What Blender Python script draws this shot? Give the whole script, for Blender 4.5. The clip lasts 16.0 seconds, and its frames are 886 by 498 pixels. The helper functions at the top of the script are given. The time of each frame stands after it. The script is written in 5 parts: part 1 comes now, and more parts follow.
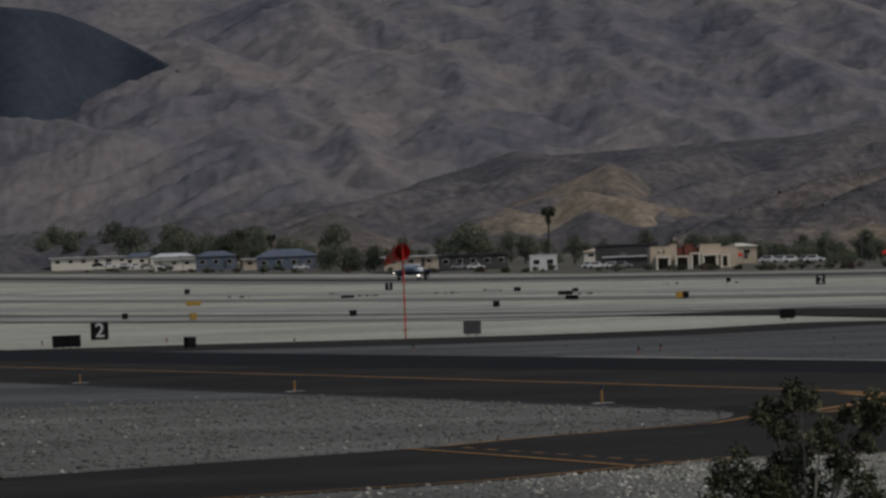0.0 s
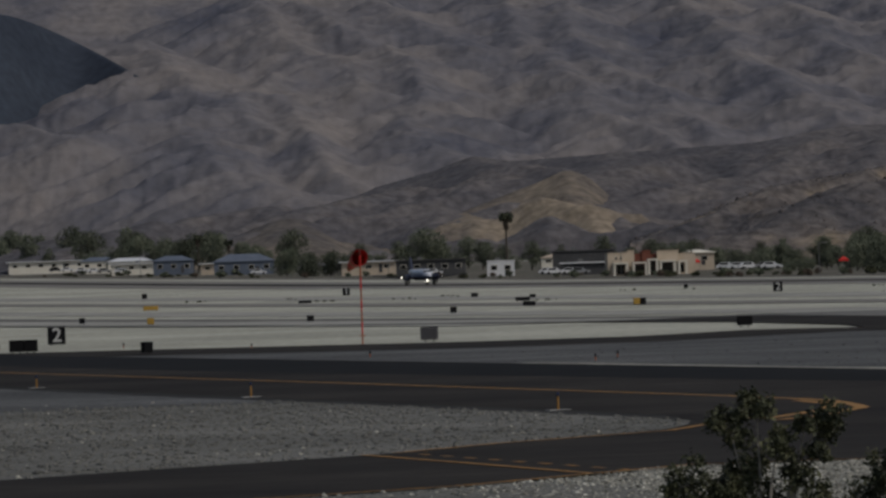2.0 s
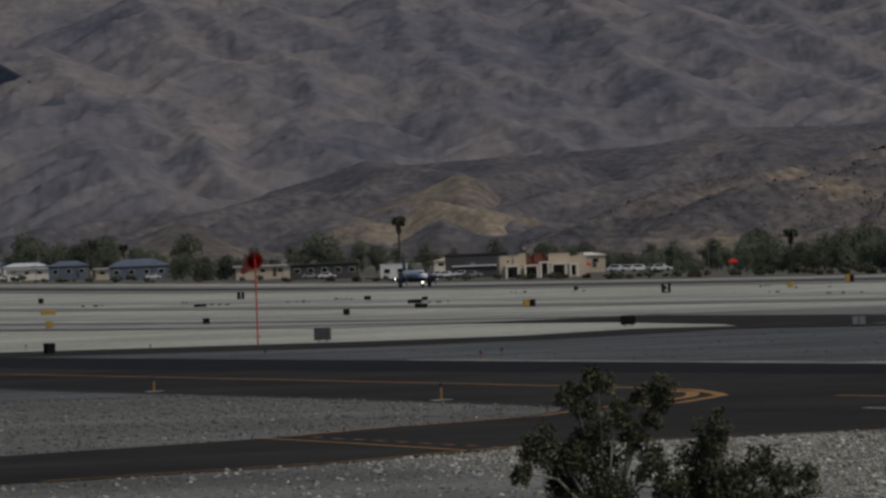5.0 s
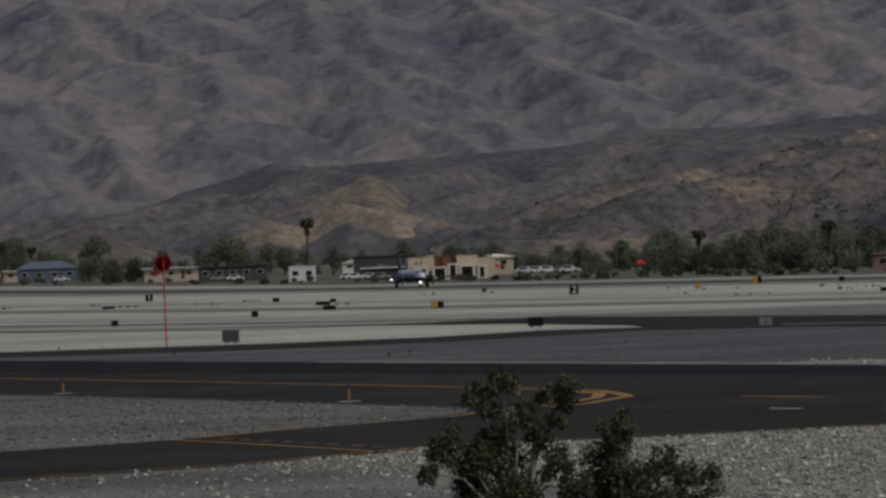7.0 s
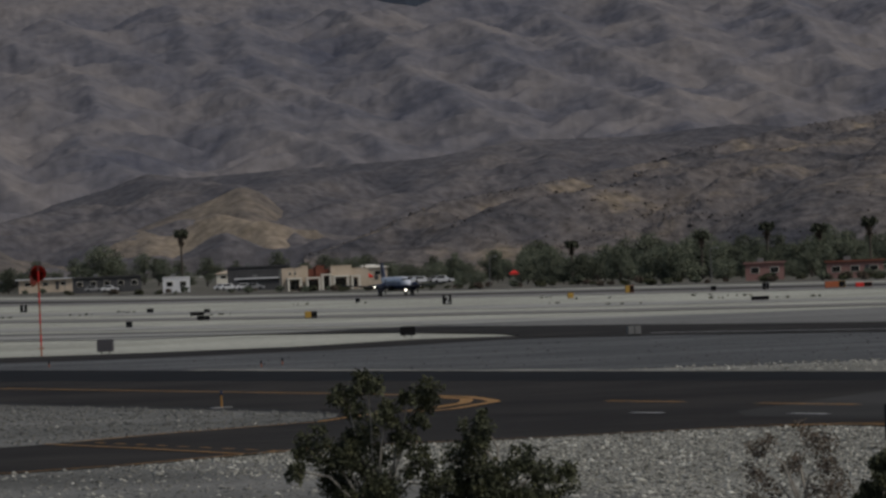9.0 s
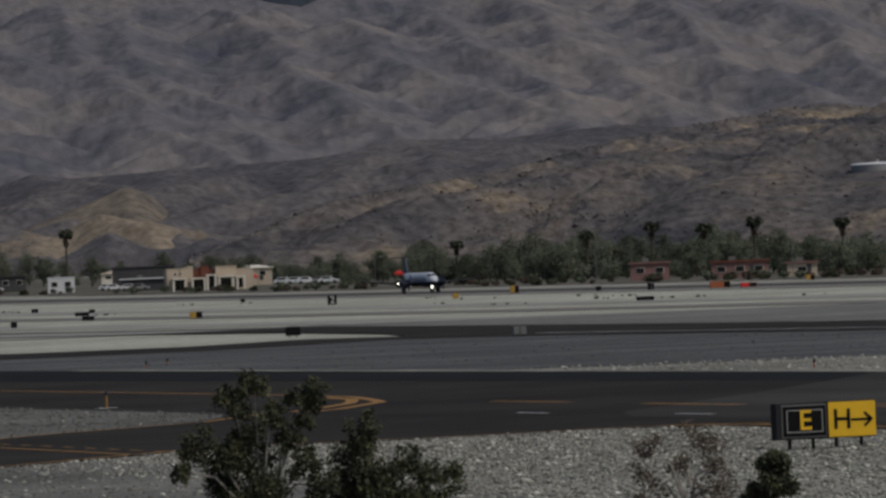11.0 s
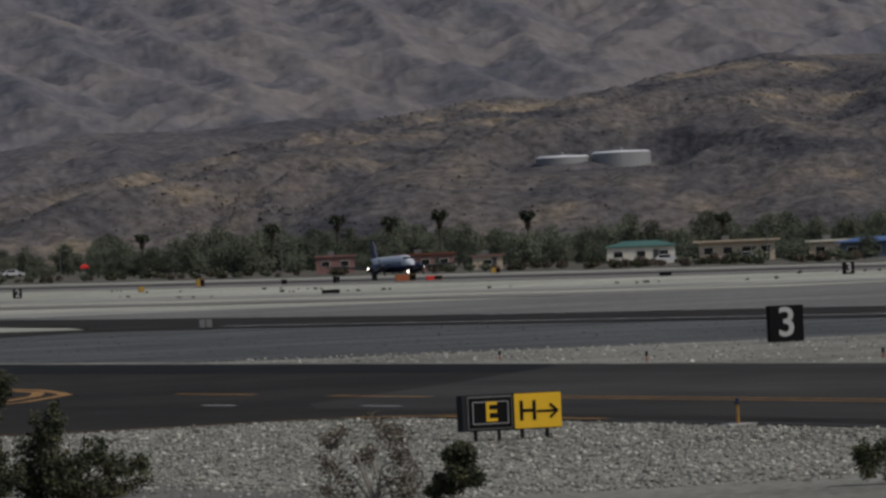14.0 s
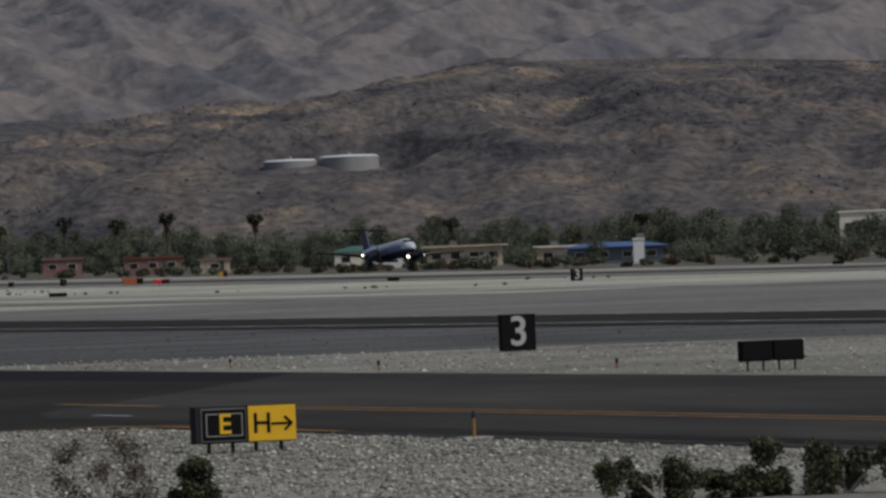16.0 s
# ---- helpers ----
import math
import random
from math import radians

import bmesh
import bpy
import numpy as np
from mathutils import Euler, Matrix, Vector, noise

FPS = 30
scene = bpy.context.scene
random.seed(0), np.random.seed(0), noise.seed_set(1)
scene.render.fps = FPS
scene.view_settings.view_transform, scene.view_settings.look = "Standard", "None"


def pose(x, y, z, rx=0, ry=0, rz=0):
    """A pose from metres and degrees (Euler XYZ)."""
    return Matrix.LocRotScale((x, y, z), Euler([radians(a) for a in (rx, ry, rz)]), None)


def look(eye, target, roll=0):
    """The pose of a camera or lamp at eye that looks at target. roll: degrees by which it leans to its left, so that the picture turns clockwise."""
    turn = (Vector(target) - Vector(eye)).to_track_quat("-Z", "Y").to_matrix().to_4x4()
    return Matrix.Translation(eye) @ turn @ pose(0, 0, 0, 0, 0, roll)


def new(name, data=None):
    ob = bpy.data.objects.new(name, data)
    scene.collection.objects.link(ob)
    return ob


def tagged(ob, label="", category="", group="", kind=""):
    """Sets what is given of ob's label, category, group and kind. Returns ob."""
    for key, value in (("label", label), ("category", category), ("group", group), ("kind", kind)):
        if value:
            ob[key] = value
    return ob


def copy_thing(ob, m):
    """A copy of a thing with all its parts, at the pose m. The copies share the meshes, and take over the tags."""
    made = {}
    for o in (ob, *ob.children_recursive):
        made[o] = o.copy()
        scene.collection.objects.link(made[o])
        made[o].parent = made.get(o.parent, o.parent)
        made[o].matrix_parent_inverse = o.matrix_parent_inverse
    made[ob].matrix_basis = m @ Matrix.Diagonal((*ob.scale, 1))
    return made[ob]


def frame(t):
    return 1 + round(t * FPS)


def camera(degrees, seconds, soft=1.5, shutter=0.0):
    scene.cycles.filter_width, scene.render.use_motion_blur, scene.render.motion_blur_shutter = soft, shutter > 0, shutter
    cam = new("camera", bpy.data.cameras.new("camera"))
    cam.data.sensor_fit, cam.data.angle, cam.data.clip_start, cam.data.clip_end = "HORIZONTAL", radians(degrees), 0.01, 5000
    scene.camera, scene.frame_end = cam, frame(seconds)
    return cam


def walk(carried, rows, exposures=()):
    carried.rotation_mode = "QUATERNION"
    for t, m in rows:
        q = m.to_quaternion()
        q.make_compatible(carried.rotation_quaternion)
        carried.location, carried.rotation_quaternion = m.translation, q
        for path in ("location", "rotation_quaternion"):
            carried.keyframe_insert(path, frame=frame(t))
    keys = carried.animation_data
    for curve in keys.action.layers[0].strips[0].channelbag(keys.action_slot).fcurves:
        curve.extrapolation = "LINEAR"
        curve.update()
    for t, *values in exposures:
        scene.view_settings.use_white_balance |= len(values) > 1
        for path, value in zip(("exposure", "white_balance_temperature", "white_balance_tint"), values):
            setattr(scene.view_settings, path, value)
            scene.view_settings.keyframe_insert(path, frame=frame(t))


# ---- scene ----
cam = camera(6.631, 16.0, soft=2.75)
# seconds, place in metres, yaw, pitch and roll in degrees
ROWS = [
    (0.0, 0.00, 19.80, 3.461, -0.0144, 0.2254, -2.127),
    (0.5, 0.01, 19.83, 3.453, -0.0768, 0.2067, -2.135),
    (1.0, 0.01, 19.87, 3.463, -0.1445, 0.2232, -2.111),
    (1.5, 0.02, 19.60, 3.456, -0.2259, 0.2102, -2.035),
    (2.0, 0.02, 19.77, 3.485, -0.3331, 0.2549, -1.945),
    (2.5, 0.02, 15.90, 3.466, -0.4947, 0.2887, -1.930),
    (3.0, 0.02, 12.79, 3.444, -0.6537, 0.3065, -1.931),
    (5.5, 0.02, 3.75, 3.346, -1.2751, 0.2469, -2.279),
    (6.0, 0.02, 3.67, 3.350, -1.4543, 0.2608, -2.312),
    (6.5, 0.02, 3.45, 3.347, -1.6475, 0.2163, -2.318),
    (7.0, 0.02, 3.40, 3.353, -1.8161, 0.2423, -2.314),
    (7.5, -0.01, -0.95, 3.285, -1.9785, 0.3149, -2.430),
    (8.0, -0.01, -1.11, 3.279, -2.2635, 0.3358, -2.473),
    (8.5, -0.01, -1.10, 3.278, -2.5424, 0.2981, -2.443),
    (11.0, -0.01, -0.82, 3.275, -3.6210, 0.2495, -2.438),
    (11.5, -0.01, -0.72, 3.277, -4.0071, 0.1839, -2.416),
    (12.0, -0.01, -0.68, 3.274, -4.4706, 0.1432, -2.383),
    (12.5, -0.01, -0.63, 3.274, -4.8916, 0.0947, -2.404),
    (13.0, -0.01, -0.58, 3.272, -5.3058, 0.1114, -2.429),
    (13.5, -0.01, -0.57, 3.269, -5.6843, 0.0855, -2.368),
    (14.0, -0.02, -0.84, 3.249, -5.9727, 0.0995, -2.511),
    (14.5, -0.02, -0.79, 3.244, -6.4309, 0.1277, -2.512),
    (15.0, -0.01, -0.59, 3.254, -6.8441, 0.1258, -2.511),
    (15.5, 0.01, 0.45, 3.343, -7.4007, 0.0460, -2.386),
    (16.0, 0.02, 0.77, 3.383, -8.0201, 0.0434, -2.160),
]
walk(cam, [(t, pose(x, y, z, 90 + pitch, 0, yaw) @ pose(0, 0, 0, 0, 0, roll)) for t, x, y, z, yaw, pitch, roll in ROWS],
     exposures=[(0.0, -0.94), (3.0, -0.91), (6.0, -0.85), (12.0, -0.70), (16.0, -0.56)])

# ---- world and sun ----
SUN_TO = Vector((0.55, -0.42, 0.80)).normalized()
world = bpy.data.worlds.new("sky")
scene.world = world
world.use_nodes = True
wn = world.node_tree.nodes
sky = wn.new("ShaderNodeTexSky")
sky.sky_type, sky.sun_disc = "NISHITA", False
sky.sun_elevation = math.asin(SUN_TO.z)
sky.sun_rotation = math.atan2(SUN_TO.x, SUN_TO.y)
sky.air_density, sky.dust_density = 1.0, 2.5
world.node_tree.links.new(sky.outputs[0], wn["Background"].inputs[0])
wn["Background"].inputs[1].default_value = 0.10
sun = new("sun", bpy.data.lights.new("sun", "SUN"))
sun.data.energy, sun.data.angle, sun.data.color = 2.3, radians(2.0), (1.0, 0.96, 0.90)
sun.matrix_world = look(SUN_TO * 60, (0, 0, 0))

# ---- plan: s runs along the runways, n across them ----
R_DIR, N_DIR = Vector((0.2, -0.98)).normalized(), Vector((0.98, 0.2)).normalized()
YAW_R = math.degrees(math.atan2(R_DIR.y, R_DIR.x))


def soft_ramp(v, w):
    return w * np.logaddexp(0, v / w)


def ground_z(x, y):
    d = np.hypot(x, y)
    return 0.0042 * soft_ramp(d - 870, 120) + 0.004 * soft_ramp(d - 1650, 60)


def plan(s, n):
    return s * R_DIR.x + n * N_DIR.x, s * R_DIR.y + n * N_DIR.y


def spot(s, n, dz=0.0):
    x, y = plan(s, n)
    return x, y, float(ground_z(x, y)) + dz


def along(s, n, turn=0.0, dz=0.0):
    """A pose on the ground whose -y looks down the runway towards the camera."""
    x, y, z = spot(s, n, dz)
    return pose(x, y, z, 0, 0, YAW_R + 90 + turn)


# ---- materials ----
def material(name, colors, scale=1.0, rough=0.8, metal=0.0, bump=0.0, bump_scale=None, detail=8.0, fine=0.0, fine_scale=20.0, spread=(0.35, 0.65), stretch=(1, 1, 1), emit=None, vary=0.0, bearing=0.0, island=0.0):
    m = bpy.data.materials.new(name)
    m.use_nodes = True
    nt = m.node_tree
    b = nt.nodes["Principled BSDF"]
    b.inputs["Roughness"].default_value, b.inputs["Metallic"].default_value = rough, metal
    if rough >= 0.85:
        b.inputs["Specular IOR Level"].default_value = 0.08
    tc = nt.nodes.new("ShaderNodeTexCoord")
    mp = nt.nodes.new("ShaderNodeMapping")
    mp.vector_type = "TEXTURE"
    mp.inputs["Scale"].default_value = tuple(1 / v for v in stretch)
    mp.inputs["Rotation"].default_value = (0, 0, -bearing)
    nt.links.new(tc.outputs["Object"], mp.inputs[0])
    no = nt.nodes.new("ShaderNodeTexNoise")
    no.inputs["Scale"].default_value, no.inputs["Detail"].default_value = scale, detail
    no.inputs["Roughness"].default_value = 0.62
    nt.links.new(mp.outputs[0], no.inputs["Vector"])
    ramp = nt.nodes.new("ShaderNodeValToRGB")
    el = ramp.color_ramp.elements
    while len(el) < len(colors):
        el.new(0.5)
    for i, c in enumerate(colors):
        el[i].position = spread[0] + (spread[1] - spread[0]) * i / max(1, len(colors) - 1)
        el[i].color = (*c, 1)
    nt.links.new(no.outputs["Fac"], ramp.inputs[0])
    out = ramp.outputs[0]
    if fine:
        n2 = nt.nodes.new("ShaderNodeTexNoise")
        n2.inputs["Scale"].default_value, n2.inputs["Detail"].default_value = fine_scale, 3
        nt.links.new(mp.outputs[0], n2.inputs["Vector"])
        mr = nt.nodes.new("ShaderNodeMapRange")
        mr.inputs[1].default_value, mr.inputs[2].default_value = 0.3, 0.7
        mr.inputs[3].default_value, mr.inputs[4].default_value = 1 - fine, 1 + fine
        nt.links.new(n2.outputs["Fac"], mr.inputs[0])
        mx = nt.nodes.new("ShaderNodeMix")
        mx.data_type, mx.blend_type = "RGBA", "MULTIPLY"
        mx.inputs[0].default_value = 1
        nt.links.new(out, mx.inputs[6])
        nt.links.new(mr.outputs[0], mx.inputs[7])
        out = mx.outputs[2]
    if vary:
        oi = nt.nodes.new("ShaderNodeObjectInfo")
        mr = nt.nodes.new("ShaderNodeMapRange")
        mr.inputs[3].default_value, mr.inputs[4].default_value = 1 - vary, 1 + vary
        nt.links.new(oi.outputs["Random"], mr.inputs[0])
        mx = nt.nodes.new("ShaderNodeMix")
        mx.data_type, mx.blend_type = "RGBA", "MULTIPLY"
        mx.inputs[0].default_value = 1
        nt.links.new(out, mx.inputs[6])
        nt.links.new(mr.outputs[0], mx.inputs[7])
        out = mx.outputs[2]
    if island:
        ge = nt.nodes.new("ShaderNodeNewGeometry")
        mr = nt.nodes.new("ShaderNodeMapRange")
        mr.inputs[3].default_value, mr.inputs[4].default_value = 1 - island, 1 + island
        nt.links.new(ge.outputs["Random Per Island"], mr.inputs[0])
        mx = nt.nodes.new("ShaderNodeMix")
        mx.data_type, mx.blend_type = "RGBA", "MULTIPLY"
        mx.inputs[0].default_value = 1
        nt.links.new(out, mx.inputs[6])
        nt.links.new(mr.outputs[0], mx.inputs[7])
        out = mx.outputs[2]
    nt.links.new(out, b.inputs["Base Color"])
    if bump:
        bn = nt.nodes.new("ShaderNodeTexNoise")
        bn.inputs["Scale"].default_value, bn.inputs["Detail"].default_value = bump_scale or scale * 4, 6
        nt.links.new(mp.outputs[0], bn.inputs["Vector"])
        bp = nt.nodes.new("ShaderNodeBump")
        bp.inputs["Strength"].default_value, bp.inputs["Distance"].default_value = 1.0, bump
        nt.links.new(bn.outputs["Fac"], bp.inputs["Height"])
        nt.links.new(bp.outputs[0], b.inputs["Normal"])
    if emit:
        b.inputs["Emission Color"].default_value = (*emit[:3], 1)
        b.inputs["Emission Strength"].default_value = emit[3]
    return m


def plain(name, c, rough=0.6, metal=0.0, emit=None, vary=0.0, wear=0.12, scale=3.0):
    dark = tuple(v * (1 - wear) for v in c)
    return material(name, [dark, c], scale=scale, rough=rough, metal=metal, emit=emit, vary=vary, detail=5)


M_GRAVEL = material("pale_gravel", [(0.150, 0.146, 0.126), (0.222, 0.216, 0.186), (0.290, 0.282, 0.244)], 0.05, 0.95, bump=0.05, bump_scale=9, fine=0.45, fine_scale=5.0)
# Gravel with cloud shadow in its colour: full here, half in the next.
M_SHADEGRAVEL = material("cloud_shade_gravel", [(0.070, 0.071, 0.071), (0.095, 0.096, 0.095), (0.128, 0.128, 0.127)], 0.06, 0.95, bump=0.04, bump_scale=9, fine=0.5, fine_scale=5.0)
M_HALFSHADE = material("half_shade_gravel", [(0.104, 0.1024, 0.0927), (0.148, 0.1456, 0.1322), (0.192, 0.188, 0.171)], 0.06, 0.95, bump=0.03, bump_scale=9, fine=0.35, fine_scale=5.0)
M_SAND = material("pale_sand", [(0.3069, 0.304, 0.2546), (0.3712, 0.367, 0.3059), (0.4356, 0.43, 0.361)], 0.03, 0.95, bump=0.02, bump_scale=5, fine=0.28, fine_scale=1.3, stretch=(1, 0.5, 1))
# Sand darkened midway to hold a passing cloud shadow.
M_SHADESAND = material("cloud_shade_sand", [(0.135, 0.133, 0.124), (0.170, 0.167, 0.155), (0.215, 0.210, 0.194)], 0.04, 0.95, bump=0.02, bump_scale=6, fine=0.25, fine_scale=1.2, stretch=(1, 0.5, 1))
M_STONE = material("stone_chip", [(0.13, 0.125, 0.107), (0.262, 0.255, 0.219), (0.47, 0.458, 0.400)], 1.7, 0.9, fine=0.3, fine_scale=8, island=0.55)
M_ASPHALT = material("asphalt", [(0.021, 0.0181, 0.0158), (0.0294, 0.0257, 0.0221), (0.0399, 0.0348, 0.0297)], 0.06, 0.9, bump=0.004, bump_scale=60, fine=0.2, fine_scale=0.5)
M_WORNASPH = material("worn_grey_asphalt", [(0.034, 0.0315, 0.028), (0.047, 0.044, 0.0395), (0.062, 0.058, 0.053)], 0.08, 0.9, bump=0.004, bump_scale=60, fine=0.2, fine_scale=0.6, stretch=(1, 0.2, 1), bearing=-0.2)
M_SEAL = material("fresh_seal", [(0.011, 0.0105, 0.010), (0.017, 0.016, 0.0155)], 0.1, 0.9, fine=0.2, fine_scale=0.5)
M_SAND2 = material("grey_sand", [(0.23, 0.226, 0.203), (0.29, 0.284, 0.256), (0.35, 0.342, 0.308)], 0.03, 0.95, fine=0.2, fine_scale=1.0)
M_SHOULDER = material("worn_asphalt", [(0.03, 0.029, 0.027), (0.05, 0.048, 0.045)], 0.1, 0.9, fine=0.2, fine_scale=2)
M_WORNPAVE = material("worn_pavement", [(0.085, 0.082, 0.075), (0.12, 0.116, 0.105), (0.19, 0.183, 0.165)], 0.05, 0.9, fine=0.2, fine_scale=1.0)
M_FARPAVE = material("concrete_runway", [(0.17, 0.16, 0.145), (0.22, 0.21, 0.19)], 0.03, 0.9, fine=0.1)
M_YELLOW = material("yellow_paint", [(0.2376, 0.1188, 0.0266), (0.3696, 0.1892, 0.038)], 1.0, 0.7, fine=0.35, fine_scale=3)
M_WHITEP = material("white_paint", [(0.4, 0.4, 0.38), (0.62, 0.62, 0.6)], 1.0, 0.7, fine=0.3, fine_scale=3)
# The bluish-grey low tones put distance haze into the rock colour.
M_ROCK = material("hazed_mountain_rock", [(0.080, 0.083, 0.104), (0.136, 0.131, 0.142), (0.176, 0.162, 0.160), (0.208, 0.186, 0.174)], 0.014, 0.95, bump=1.3, bump_scale=0.09, detail=9, fine=0.16, fine_scale=0.16, spread=(0.30, 0.70), stretch=(1, 0.4, 1.0))
M_BROWN = material("brown_slope", [(0.078, 0.075, 0.081), (0.108, 0.100, 0.102), (0.142, 0.127, 0.120)], 0.03, 0.95, bump=1.4, bump_scale=0.12, detail=12, fine=0.3, fine_scale=0.3, stretch=(1, 0.35, 1.0))
M_RUBBLE = material("rocky_slope", [(0.054, 0.053, 0.058), (0.098, 0.090, 0.089), (0.130, 0.113, 0.102), (0.225, 0.182, 0.130)], 0.022, 0.95, bump=2.0, bump_scale=0.2, detail=14, fine=0.4, fine_scale=0.3, spread=(0.37, 0.67), stretch=(1, 0.45, 1.3), bearing=0.135)
M_TAN = material("tan_slope", [(0.098, 0.088, 0.083), (0.142, 0.121, 0.102), (0.25, 0.203, 0.148)], 0.013, 0.95, bump=1.0, bump_scale=0.1, detail=12, fine=0.3, fine_scale=0.3, stretch=(1, 0.4, 1.0), spread=(0.40, 0.60))
# Dark blue tone standing in for cloud shadow and for dark sky.
M_CLOUDDARK = material("cloud_dark_blue", [(0.036, 0.044, 0.060), (0.050, 0.060, 0.078)], 0.012, 0.95, bump=1.0, bump_scale=0.05, fine=0.15, fine_scale=0.2)
M_LEAF = material("dusty_leaf", [(0.016, 0.020, 0.009), (0.044, 0.049, 0.020), (0.092, 0.092, 0.040)], 4.0, 0.75, fine=0.3)
M_DRYLEAF = material("dry_leaf", [(0.09, 0.07, 0.055), (0.16, 0.13, 0.10)], 4.0, 0.85)
# Leaf green lightened towards grey, with the distance haze in its colour.
M_TREE = material("hazed_tree_leaf", [(0.070, 0.082, 0.062), (0.115, 0.128, 0.090), (0.165, 0.172, 0.122)], 0.5, 0.85, vary=0.35)
M_PALM = material("palm_frond", [(0.03, 0.036, 0.022), (0.06, 0.066, 0.036)], 1.0, 0.8)
M_BARK = material("bark", [(0.05, 0.043, 0.036), (0.10, 0.087, 0.073)], 6.0, 0.9, bump=0.01, bump_scale=20)
M_TWIG = material("pale_twig", [(0.22, 0.2, 0.17), (0.36, 0.33, 0.28)], 8.0, 0.85)
M_BLACK = plain("black_sheet", (0.010, 0.010, 0.011), 0.9)
M_DGREY = plain("dark_grey_metal", (0.032, 0.032, 0.035), 0.88)
M_MGREY = plain("grey_metal", (0.15, 0.15, 0.145), 0.7)
M_SLATE = plain("slate_grey_sheet", (0.075, 0.07, 0.075), 0.7)
M_SIGNY = plain("sign_yellow", (0.78, 0.46, 0.012), 0.4, wear=0.08)
M_DULLY = plain("dull_yellow", (0.34, 0.205, 0.025), 0.6)
M_LEGEND = plain("legend_grey", (0.42, 0.42, 0.41), 0.5)
M_ORANGE = plain("orange_paint", (0.32, 0.085, 0.028), 0.7)
M_RED = plain("red_fabric", (0.55, 0.022, 0.016), 0.8)
M_BLUEL = plain("blue_lens", (0.012, 0.014, 0.05), 0.2)
M_PLATE = plain("concrete_pad", (0.42, 0.41, 0.38), 0.9)
M_WHITE = plain("white_paintwork", (0.72, 0.72, 0.72), 0.35)
M_GREYBELLY = plain("dark_blue_paint", (0.016, 0.026, 0.075), 0.6)
M_AIRBLUE = plain("silver_blue_paint", (0.17, 0.20, 0.30), 0.45)
M_AIRTOP = plain("pale_grey_paint", (0.56, 0.58, 0.63), 0.4)
M_SCRUB = material("dry_scrub_ground", [(0.075, 0.07, 0.055), (0.12, 0.112, 0.09), (0.17, 0.158, 0.13)], 0.06, 0.95, fine=0.3, fine_scale=0.8)
M_GLASS = plain("dark_glass", (0.01, 0.011, 0.013), 0.08)
M_TYRE = plain("tyre_rubber", (0.015, 0.015, 0.015), 0.8)
M_LAMP = plain("landing_light", (1, 1, 0.95), 0.3, emit=(1.0, 0.93, 0.78, 9.0))
M_LAMPDIM = plain("wing_light", (1, 1, 0.95), 0.3, emit=(1.0, 0.96, 0.88, 2.0))
M_STUCCO = material("tan_stucco", [(0.46, 0.38, 0.29), (0.54, 0.45, 0.35)], 0.3, 0.9, fine=0.08)
M_CREAM = material("cream_stucco", [(0.66, 0.62, 0.53), (0.74, 0.70, 0.60)], 0.3, 0.9)
M_REDWALL = material("red_brown_wall", [(0.16, 0.062, 0.045), (0.21, 0.085, 0.06)], 0.3, 0.9)
M_PINK = material("pink_stucco", [(0.23, 0.13, 0.12), (0.29, 0.17, 0.15)], 0.3, 0.9)
M_BLUEH = material("blue_grey_siding", [(0.085, 0.105, 0.14), (0.12, 0.14, 0.18)], 0.3, 0.8)
M_BLUER = material("blue_roof", [(0.06, 0.11, 0.25), (0.085, 0.145, 0.30)], 0.3, 0.6)
M_GREENR = material("green_roof", [(0.05, 0.13, 0.11), (0.08, 0.17, 0.14)], 0.3, 0.6)
M_DWALL = material("dark_grey_cladding", [(0.045, 0.045, 0.047), (0.07, 0.069, 0.07)], 0.2, 0.8, fine=0.1, fine_scale=2)
M_TANK = material("tank_steel", [(0.22, 0.22, 0.22), (0.29, 0.29, 0.29)], 0.1, 0.6, stretch=(1, 1, 0.2))


# ---- mesh helpers ----
def finish(name, bm, mat, parent=None, label="", m=None, smooth=False):
    me = bpy.data.meshes.new(name)
    bm.to_mesh(me)
    bm.free()
    if smooth:
        me.shade_smooth()
    for one in (mat if isinstance(mat, (list, tuple)) else [mat]):
        me.materials.append(one)
    ob = new(name, me)
    if parent:
        ob.parent = parent
    if label:
        ob["label"] = label
    if m is not None:
        ob.matrix_basis = m
    return ob


part = finish


def thing(name, label, category, group="", m=None, kind=""):
    ob = tagged(new(name), label, category, group, kind)
    ob.empty_display_size = 0.2
    if m is not None:
        ob.matrix_basis = m
    return ob


def box(bm, x0, x1, y0, y1, z0, z1, bevel=0.0, m=None):
    made = bmesh.ops.create_cube(bm, size=1)
    vs = made["verts"]
    for v in vs:
        v.co = Vector(((x0 + x1) / 2 + v.co.x * (x1 - x0), (y0 + y1) / 2 + v.co.y * (y1 - y0), (z0 + z1) / 2 + v.co.z * (z1 - z0)))
    if m is not None:
        bmesh.ops.transform(bm, matrix=m, verts=vs)
    if bevel:
        es = list({e for v in vs for e in v.link_edges})
        bmesh.ops.bevel(bm, geom=es, offset=bevel, segments=2, affect="EDGES")
    return bm


def rod(bm, a, b, r0, r1=None, seg=8):
    a, b = Vector(a), Vector(b)
    r1 = r0 if r1 is None else r1
    made = bmesh.ops.create_cone(bm, cap_ends=True, segments=seg, radius1=r0, radius2=max(r1, 0.0005), depth=(b - a).length)
    q = (b - a).to_track_quat("Z", "Y").to_matrix().to_4x4()
    bmesh.ops.transform(bm, matrix=Matrix.Translation((a + b) / 2) @ q, verts=made["verts"])
    return bm


def a_box(*args, **kw):
    return box(bmesh.new(), *args, **kw)


def a_rod(*args, **kw):
    return rod(bmesh.new(), *args, **kw)


